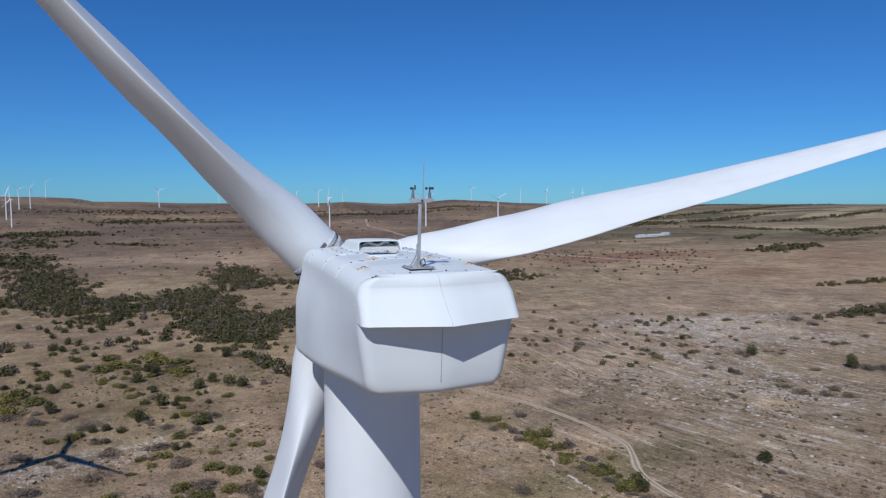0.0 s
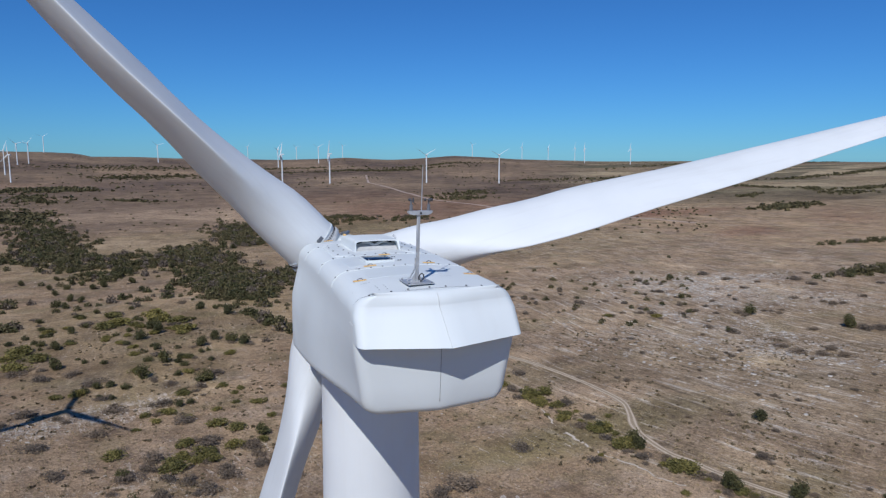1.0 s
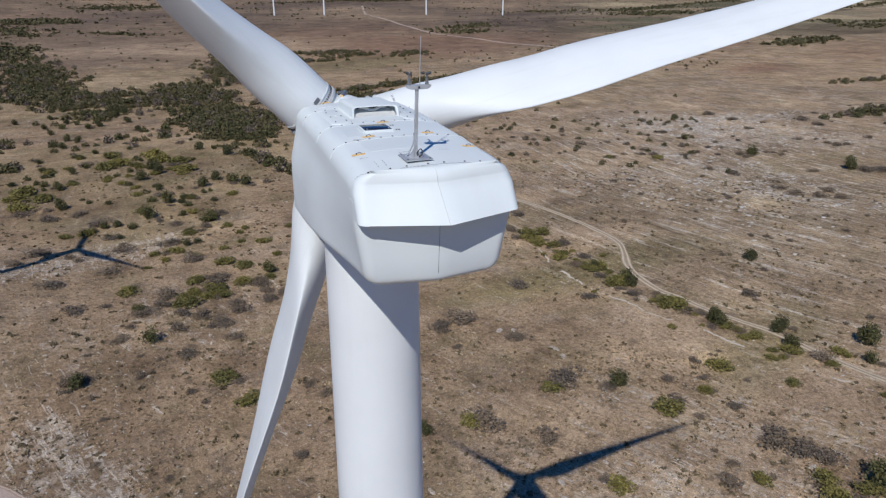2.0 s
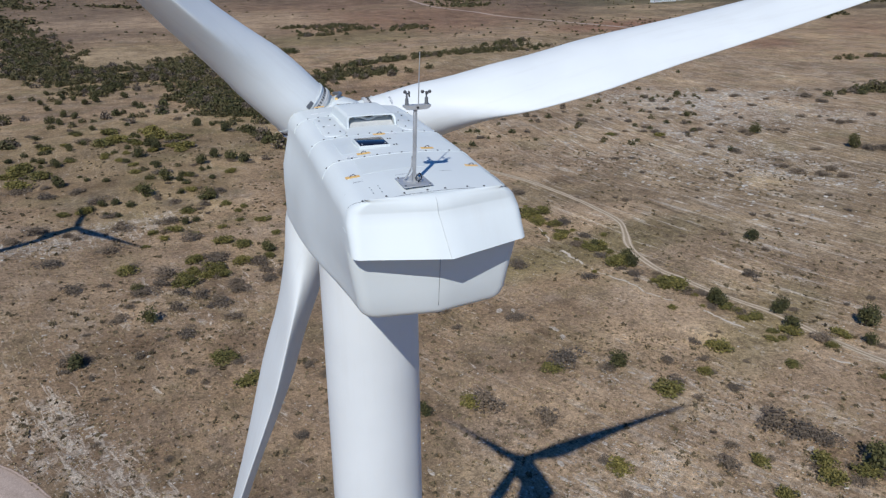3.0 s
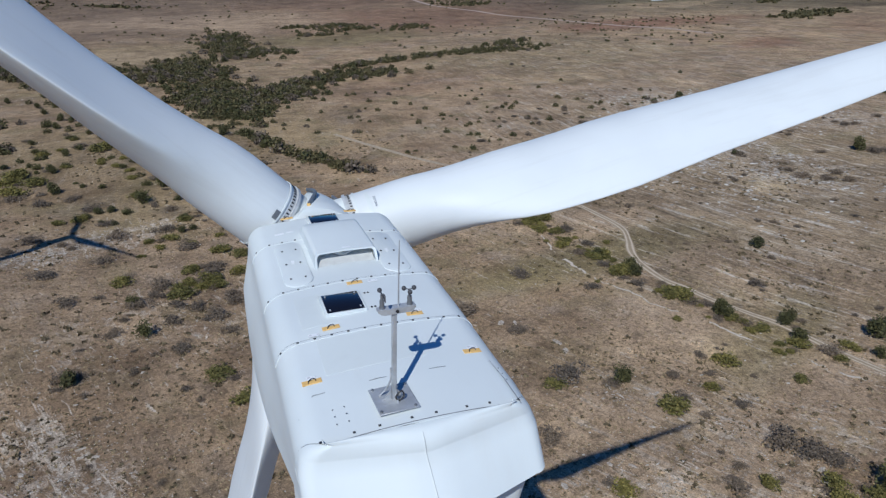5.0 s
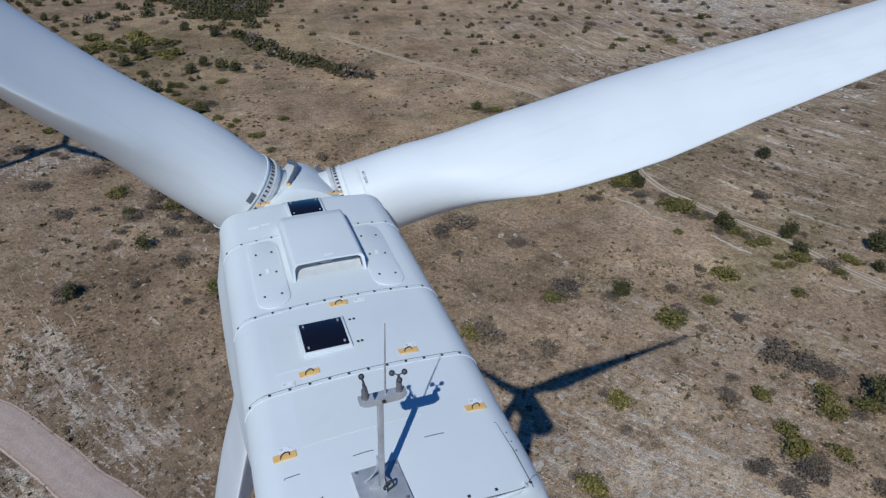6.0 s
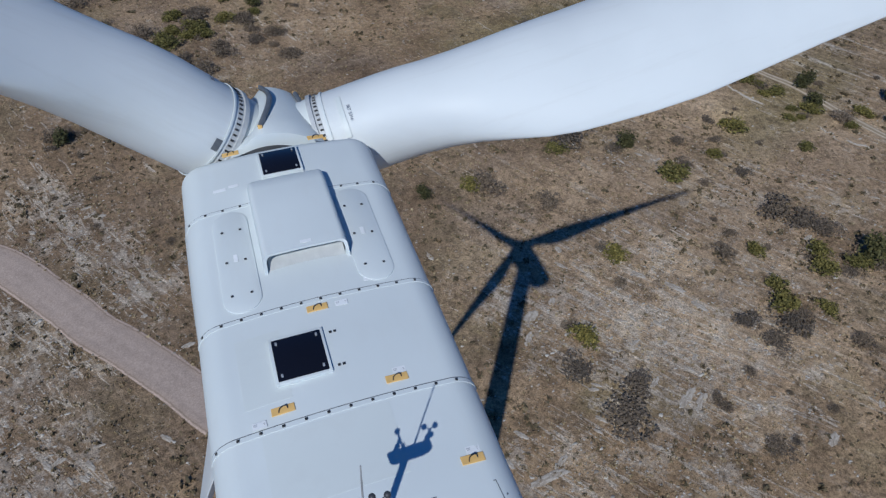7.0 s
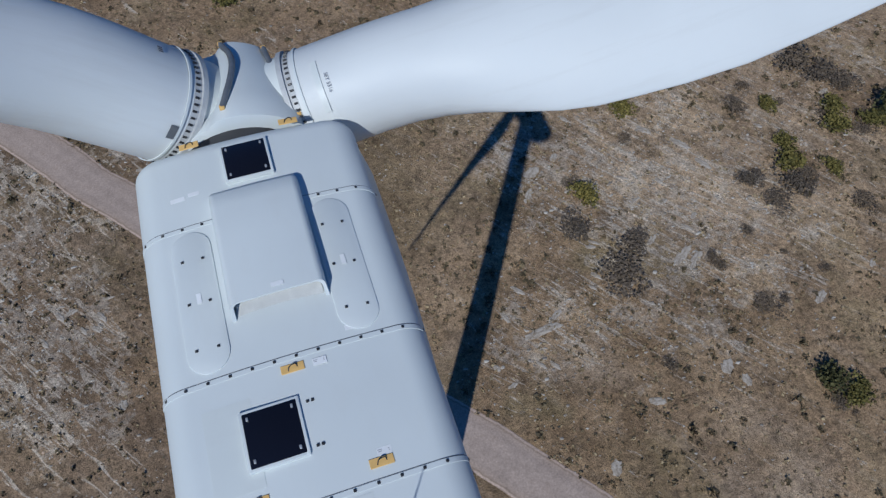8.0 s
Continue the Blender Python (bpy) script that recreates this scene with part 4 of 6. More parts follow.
def blade_pose(hub, angle, r):
    a = radians(angle)
    m = Matrix(((math.sin(a), 0, math.cos(a)), (0, 1, 0), (-math.cos(a), 0, math.sin(a)))).to_4x4()
    return Matrix.Translation(hub) @ Matrix.Rotation(radians(ROTOR_YAW), 4, "Z") @ Matrix.Rotation(radians(ROTOR_TILT), 4, "X") @ Matrix.Translation(Vector((math.cos(a), 0, math.sin(a))) * r) @ m


STATIONS = [0, 0.4, 0.8, 1.2, 1.7, 2.2, 2.8, 3.4, 4, 4.6, 5.2, 6, 7, 8, 9.5, 11, 13, 15, 18, 21, 24, 27, 30, 32, 33.4, 34.2, 34.6, 34.74, 34.78]
BLADE = blade_mesh("blade", STATIONS, 56)
BLADE.materials.append(M_BLADE)
ANGLES = (13.3, 133.3, 253.3)

# hub: rounded three-armed casting under a white cover
rows = []
for y, body, web, half in ((5.24, 0.90, 0.95, 34), (5.25, 1.10, 1.20, 32), (5.29, 1.20, 1.33, 30), (5.5, 1.22, 1.37, 26), (5.75, 1.10, 1.36, 23), (6.1, 1.02, 1.34, 20), (6.6, 1.0, 1.28, 17), (7.0, 0.96, 1.20, 14), (7.14, 0.92, 1.17, 13), (7.22, 0.84, 1.05, 13), (7.26, 0.5, 0.5, 13), (7.27, 0.02, 0.02, 13)):
    ring = []
    for k in range(144):
        a = 360 * k / 144
        off = abs((a - ANGLES[0] + 9) % 120 - 60)           # the arms stand a little ahead of the gaps' middle
        r = body + (web - body) * float(1 - smooth(half, half + 15, off))
        ring.append((HUB.x + r * math.cos(radians(a)), y, HUB.z + r * math.sin(radians(a))))
    rows.append(ring)
rotor_hub = tpart("hub_cover", loft("hub_cover", rows, wrap_v=True, cap0=True, cap1=True), M_SHELL, "white hub cover with grab rails")
# dark shaft collar between nacelle and hub
bm = bmesh.new()
cyl_bm(bm, 1.12, 1.12, 0.75, pose(HUB.x, 4.85, HUB.z - 0.02, -90, 0, 0), 48)
part("shaft_collar", bm, M_DARK, rotor_hub, "dark collar between nacelle and hub")


def ring_mesh(name, r0, r1, z0, z1, n=64):
    rows = []
    for r, z in ((r0, z0), (r1, z0), (r1, z1), (r0, z1)):
        rows.append([(r * math.cos(a), r * math.sin(a), z) for a in np.linspace(0, 2 * math.pi, n, endpoint=False)])
    return loft(name, rows, wrap_u=True, wrap_v=True, angle=30)


NECK = ring_mesh("neck", 0.5, 0.90, -0.85, -0.20)
NECK.materials.append(M_SHELL)
BEARING = ring_mesh("bearing", 0.6, 0.96, -0.20, -0.115)
BEARING.materials.append(M_FLANGE)
GAP = ring_mesh("seal", 0.6, 0.91, -0.118, -0.003)
GAP.materials.append(M_FLANGE)
LIP = ring_mesh("root_band", 0.92, 0.938, 0.07, 0.11)
LIP.materials.append(M_SHELL)
bm = bmesh.new()
cyl_bm(bm, 0.019, 0.019, 0.06, Matrix.Translation((0, 0, -0.01)), 8)
STUD = mesh_bm("stud", bm)
STUD.materials.append(M_BOLT)
for ang in ANGLES:
    bp = blade_pose(HUB, ang, R_ROOT)
    blade = part("blade", BLADE, None, turbine, m=bp)
    blade.matrix_parent_inverse = TO_WORLD
    for nm, me in (("neck", NECK), ("bearing", BEARING), ("seal", GAP), ("root_band", LIP)):
        part(nm, me, None, blade, m=Matrix())
    for k in range(54):
        a = 2 * math.pi * k / 54
        part("stud", STUD, None, blade, m=Matrix.Translation((0.918 * math.cos(a), 0.918 * math.sin(a), -0.062)) @ Matrix.Rotation(a, 4, "Z"))


def wrapped_sheet(name, a0, a1, s0, s1, radius, mat, parent, n=10, thick=0.004):
    """A thin sheet laid round the blade's root, between two angles and two stations."""
    outer = [[(radius * math.cos(radians(a)), radius * math.sin(radians(a)), s) for s in (s0, s1)] for a in np.linspace(a0, a1, n)]
    inner = [[(x * (1 - thick / radius), y * (1 - thick / radius), z) for x, y, z in r] for r in outer]
    rows = [[o[0], o[1], k[1], k[0]] for o, k in zip(outer, inner)]
    return part(name, loft(name, rows, wrap_v=True, cap0=True, cap1=True), mat, parent, m=Matrix())


def wrapped_text(words, angle, station, size, radius, mat, parent):
    """Lettering laid round the blade's root."""
    cu = bpy.data.curves.new("lettering", "FONT")
    cu.body, cu.size, cu.align_x, cu.align_y = words, size, "CENTER", "CENTER"
    tmp = new("lettering_curve", cu)
    me = bpy.data.meshes.new_from_object(tmp)
    bpy.data.objects.remove(tmp)
    for v in me.vertices:
        a = radians(angle) + v.co.x / radius
        v.co = Vector((radius * math.cos(a), radius * math.sin(a), station + v.co.y))
    me.materials.append(mat)
    part("lettering", me, None, parent, "dark stencilled lettering", Matrix())


right_blade = next(o for o in turbine.children if o.name == "blade")
left_blade = next(o for o in turbine.children if o.name == "blade.001")
wrapped_text("SET 5316", -156, 0.56, 0.085, 0.934, M_PRINT, right_blade)
wrapped_sheet("sticker", 178, 232, 0.36, 0.46, 0.934, M_PATCH, right_blade)
wrapped_sheet("vent_plate", -72, -58, 0.12, 0.24, 0.937, M_STEEL, left_blade, 6)
for k in range(3):
    wrapped_sheet("print_bar", 9 + 3 * k, 11 + 3 * k, 0.49, 0.56, 0.934, M_PRINT, left_blade, 3)


# grab rails on the hub cover
def rail(points, r=0.035):
    bm = bmesh.new()
    tube_bm(bm, curve_points(points, 8), r, 10)
    ob = part("grab_rail", bm, M_STEEL, rotor_hub, "grey bent grab rail with yellow ends")
    for p in (points[0], points[-1]):
        k = bmesh.new()
        box_bm(k, 0.085, 0.085, 0.085, Matrix.Translation(p), 0.02, 2)
        part("rail_foot", k, M_YELLOW, ob)


rail([(0.60, 5.48, 79.94), (0.70, 5.70, 79.97), (0.82, 6.02, 79.97), (0.90, 6.38, 79.94), (0.88, 6.70, 79.88), (0.78, 6.98, 79.82)], 0.05)
rail([(1.70, 5.50, 79.42), (1.62, 5.80, 79.52), (1.53, 6.25, 79.58), (1.47, 6.65, 79.58), (1.44, 7.00, 79.54)], 0.05)

# ---------------------------------------------------------------- the other turbines of the wind farm
FAR_BLADE = blade_mesh("blade", [0, 1.2, 2.8, 4.5, 6.5, 9, 14, 20, 27, 33, 34.7], 14)
FAR_BLADE.materials.append(M_BLADE)


def far_turbine():
    root = new("wind_turbine")
    tagged(root, "white three-bladed wind turbine far off on dry land", "wind turbine", "wind farm turbines")
    part("tower", loft("tower", tower_rings(R_FOOT, R_TOP, -2.0, Z_TOP, 0, 0, 20), wrap_v=True, cap0=True, cap1=True), M_TOWER, root)
    bm = bmesh.new()
    box_bm(bm, 3.4, 8.4, 3.0, Matrix.Translation((0, -2.0, 78.4)), 0.4, 2)
    part("nacelle", bm, M_SHELL, root)
    bm = bmesh.new()
    bmesh.ops.create_uvsphere(bm, u_segments=16, v_segments=10, radius=1.6, matrix=Matrix.Translation((0, 3.4, 78.3)))
    part("hub_cover", bm, M_SHELL, root)
    for k in range(3):
        part("blade", FAR_BLADE, None, root, m=blade_pose(Vector((0, 3.4, 78.3)), 90 + 120 * k, R_ROOT))
    return root


# bearing (degrees from +y towards +x), distance, phase of the rotor, yaw
FAR = [(6.2, 1830, 75, 80), (5.9, 3050, 40, 60), (9.2, 3400, 30, 20), (10.1, 1800, 95, 86), (18.3, 1870, 30, 8), (24.5, 1870, 33, -12),
       (-3.3, 3370, 20, 30), (-13.5, 2550, 70, 40), (-13.2, 2250, 100, 60), (-12.7, 3000, 20, 30), (-12.0, 3050, 55, 20), (-11.0, 3900, 35, 20),
       (26.4, 4250, 80, 20), (28.6, 4300, 50, 40), (30.8, 4150, 85, 30), (31.6, 3800, 88, 60), (35.3, 3600, 92, 40), (22.2, 4400, 15, 10), (3.5, 4300, 60, 20), (7.4, 4350, 20, 30), (1.2, 4400, 90, 0), (11.2, 4420, 10, 0)]
first = far_turbine()


def put_turbine(ob, x, y, phase, yaw):
    ob.matrix_basis = pose(x, y, float(height(x, y)), 0, 0, yaw)
    k = 0
    for c in ob.children:
        if c.name.startswith("blade"):
            c.matrix_basis = blade_pose(Vector((0, 3.4, 78.3)), phase + 120 * k, R_ROOT)
            k += 1


for bearing, dist, phase, yaw in FAR:
    ob = copy_thing(first, Matrix())
    put_turbine(ob, -3.7 + dist * math.sin(radians(bearing)), -15.5 + dist * math.cos(radians(bearing)), phase, yaw)
# the nearest neighbour, whose shadow falls on the grass
put_turbine(first, -98.8, 143.5, 123, -48)
first["label"] = "white three-bladed wind turbine beside the gravel road"


# low white farm buildings on the plain
def farm_building(px, py, length, width, tall, bearing):
    root = new("farm_building")
    tagged(root, "low white farm building with a grey gable roof on the plain", "building", "farm buildings on the plain")
    root.matrix_basis = pose(px, py, float(height(px, py)), 0, 0, 90 - bearing)
    bm = bmesh.new()
    box_bm(bm, length, width, tall + 0.5, Matrix.Translation((0, 0, tall / 2 - 0.25)), 0.05, 1)
    wall = part("wall", bm, M_TOWER, root)
    rows = [[(x, -width / 2 - 0.4, tall), (x, 0, tall + 0.28 * width), (x, width / 2 + 0.4, tall), (x, width / 2 + 0.4, tall - 0.2), (x, 0, tall + 0.28 * width - 0.2), (x, -width / 2 - 0.4, tall - 0.2)] for x in (-length / 2 - 0.4, length / 2 + 0.4)]
    part("roof", loft("roof", rows, wrap_v=True, cap0=True, cap1=True, angle=20), M_FLANGE, root)
    for k in range(int(length // 5)):
        bm = bmesh.new()
        box_bm(bm, 1.2, 0.12, 1.3, Matrix.Translation((-length / 2 + 2.5 + 5 * k, -width / 2 - 0.02, tall * 0.55)), 0.02, 1)
        part("window", bm, M_DARK, wall, "dark window")


for row in ((812, 1092, 24, 8, 3.4, 75), (848, 1103, 34, 7, 3.0, 78), (893, 1122, 26, 9, 3.6, 70)):
    farm_building(*row)

# ---------------------------------------------------------------- plants and stones
RNG = np.random.default_rng(11)


def leaf_material(name, cols, rough=0.75):
    """Foliage: each clump of leaves its own shade, each plant a little different."""
    m, n, l, b = material(name, rough, 0, 0.25)
    geo = n.new("ShaderNodeNewGeometry")
    info = n.new("ShaderNodeObjectInfo")
    r = ramp(n, l, geo.outputs["Random Per Island"], [(0.0, cols[0]), (0.55, cols[1]), (1.0, cols[2])])
    v = ramp(n, l, info.outputs["Random"], [(0.0, (0.75, 0.75, 0.75)), (1.0, (1.2, 1.12, 1.0))])
    c = mix(n, l, 1.0, r.outputs["Color"], v.outputs["Color"], "MULTIPLY")
    l.new(c, b.inputs["Base Color"])
    b.inputs["Transmission Weight"].default_value = 0.0
    return m


M_JUNIPER = leaf_material("juniper_leaves", ((0.042, 0.046, 0.020), (0.076, 0.076, 0.031), (0.128, 0.120, 0.050)))
M_OLIVE = leaf_material("yellow_green_leaves", ((0.080, 0.078, 0.025), (0.150, 0.136, 0.041), (0.235, 0.200, 0.066)))
M_TWIG = leaf_material("grey_brown_twigs", ((0.094, 0.075, 0.056), (0.156, 0.125, 0.095), (0.227, 0.183, 0.143)))
M_SCRUB = leaf_material("dry_dark_scrub", ((0.084, 0.067, 0.041), (0.134, 0.108, 0.064), (0.202, 0.158, 0.092)))
M_STRAW = leaf_material("dry_straw_tufts", ((0.168, 0.129, 0.077), (0.266, 0.210, 0.129), (0.420, 0.343, 0.217)))
M_WOOD = leaf_material("wood_of_far_trees", ((0.050, 0.049, 0.025), (0.082, 0.075, 0.036), (0.130, 0.112, 0.058)))
M_STONE = leaf_material("pale_limestone", ((0.30, 0.255, 0.205), (0.50, 0.44, 0.365), (0.74, 0.68, 0.59)), 0.9)
M_BARK = plain("rough_bark", (0.09, 0.07, 0.05), 0.9, 0, 0.25, 3, 0.4)


def leaf_quads(pts, sizes, rng, up=0.35):
    """Small tilted leaf clumps, three-cornered or four-cornered, at the points."""
    n = len(pts)
    a = rng.normal(size=(n, 3))
    a /= np.linalg.norm(a, axis=1, keepdims=True)
    b = rng.normal(size=(n, 3))
    b -= (b * a).sum(1, keepdims=True) * a
    b /= np.linalg.norm(b, axis=1, keepdims=True)
    s = sizes[:, None]
    v = np.stack([pts - a * s - b * s * 0.45, pts + a * s * 0.3 - b * s * 0.8, pts + a * s * 1.1 + b * s * 0.15, pts - a * s * 0.2 + b * s * 0.75], 1).reshape(-1, 3)
    f = np.arange(4 * n).reshape(n, 4)
    return v, f


def raw_mesh(name, v, f, mat):
    me = bpy.data.meshes.new(name)
    me.vertices.add(len(v))
    me.vertices.foreach_set("co", np.asarray(v, np.float32).ravel())
    k = f.shape[1]
    me.loops.add(f.size)
    me.loops.foreach_set("vertex_index", f.ravel().astype(np.int32))
    me.polygons.add(len(f))
    me.polygons.foreach_set("loop_start", np.arange(0, f.size, k, dtype=np.int32))
    me.polygons.foreach_set("loop_total", np.full(len(f), k, np.int32))
    me.update(calc_edges=True)
    me.validate()
    me.materials.append(mat)
    return me


def crown_points(rng, lobes, flat, n, fill=0.55):
    """Points through several uneven lobes, in a crown about one metre in radius standing on z = 0."""
    out = []
    for k in range(lobes):
        a = rng.uniform(0, 2 * math.pi)
        d = rng.uniform(0.0, 0.62)
        r = rng.uniform(0.30, 0.55)
        c = np.array([d * math.cos(a), d * math.sin(a), flat * (r * 0.9 + rng.uniform(0.0, 0.75) * (1 - d))])
        q = rng.normal(size=(n // lobes, 3))
        q /= np.linalg.norm(q, axis=1, keepdims=True)
        q *= (r * rng.uniform(fill, 1.05, (len(q), 1)))
        q[:, 2] *= flat * 1.1
        out.append(c + q)
    p = np.concatenate(out)
    p[:, 2] = np.maximum(p[:, 2], 0.03)
    return p


def crown_mesh(name, seed, mat, lobes=7, flat=0.85, n=480, size=0.10):
    rng = np.random.default_rng(seed)
    p = crown_points(rng, lobes, flat, n)
    v, f = leaf_quads(p, rng.uniform(0.6, 1.5, len(p)) * size, rng)
    return raw_mesh(name, v, f, mat)


def stems_mesh(name, seed, count, reach, rise, radius, mat):
    """Tapered stems that fork from the foot of a bush."""
    rng = random.Random(seed)
    bm = bmesh.new()
    for k in range(count):
        a, d, h = rng.uniform(0, 6.283), rng.uniform(0.2, 1.0) * reach, rise * rng.uniform(0.55, 1.1)
        mid = Vector((0.35 * d * math.cos(a), 0.35 * d * math.sin(a), 0.5 * h))
        tip = Vector((d * math.cos(a + 0.3), d * math.sin(a + 0.3), h))
        tube_bm(bm, [Vector((0.04 * math.cos(a), 0.04 * math.sin(a), -0.05)), mid, tip], [radius, radius * 0.7, radius * 0.25], 5)
        for j in range(2):
            e = mid + Vector((rng.uniform(-0.35, 0.35), rng.uniform(-0.35, 0.35), rng.uniform(0.1, 0.4) * rise)) * reach
            tube_bm(bm, [mid, (mid + e) / 2 + Vector((0, 0, 0.04)), e], [radius * 0.55, radius * 0.4, radius * 0.15], 4)
    me = mesh_bm(name, bm)
    me.materials.append(mat)
    return me


KINDS = {
    "juniper": ("juniper_bush", "dark green rounded juniper bush on dry grass", "bush",
                [(crown_mesh("crown", 20 + k, M_JUNIPER, 11, 0.95, 1000, 0.062), stems_mesh("trunk", 30 + k, 5, 0.5, 0.8, 0.05, M_BARK)) for k in range(4)]),
    "olive": ("broadleaf_shrub", "low yellow-green leafy shrub on dry grass", "shrub",
              [(crown_mesh("crown", 40 + k, M_OLIVE, 12, 0.6, 1000, 0.062), stems_mesh("trunk", 50 + k, 6, 0.6, 0.5, 0.035, M_BARK)) for k in range(4)]),
    "bare": ("bare_thicket", "grey-brown leafless thicket on stony ground", "shrub",
             [(crown_mesh("crown", 60 + k, M_TWIG, 12, 0.5, 900, 0.042), stems_mesh("trunk", 70 + k, 11, 0.95, 0.55, 0.014, M_TWIG)) for k in range(3)]),
}
firsts = {}


def bush(kind, x, y, radius, tall=1.0):
    name, label, category, shapes = KINDS[kind]
    k = int(RNG.integers(len(shapes)))
    m = pose(x, y, float(height(x, y)) - 0.05, 0, 0, float(RNG.uniform(0, 360)))
    if (kind, k) not in firsts:
        root = new(name)
        tagged(root, label, category, kind + " bushes on the grassland")
        part("crown", shapes[k][0], None, root)
        part("trunk", shapes[k][1], None, root)
        firsts[kind, k] = root
        root.matrix_basis = m
        ob = root
    else:
        ob = copy_thing(firsts[kind, k], Matrix())
        ob.matrix_basis = m
    ob.scale = (radius, radius, radius * tall)
    return ob


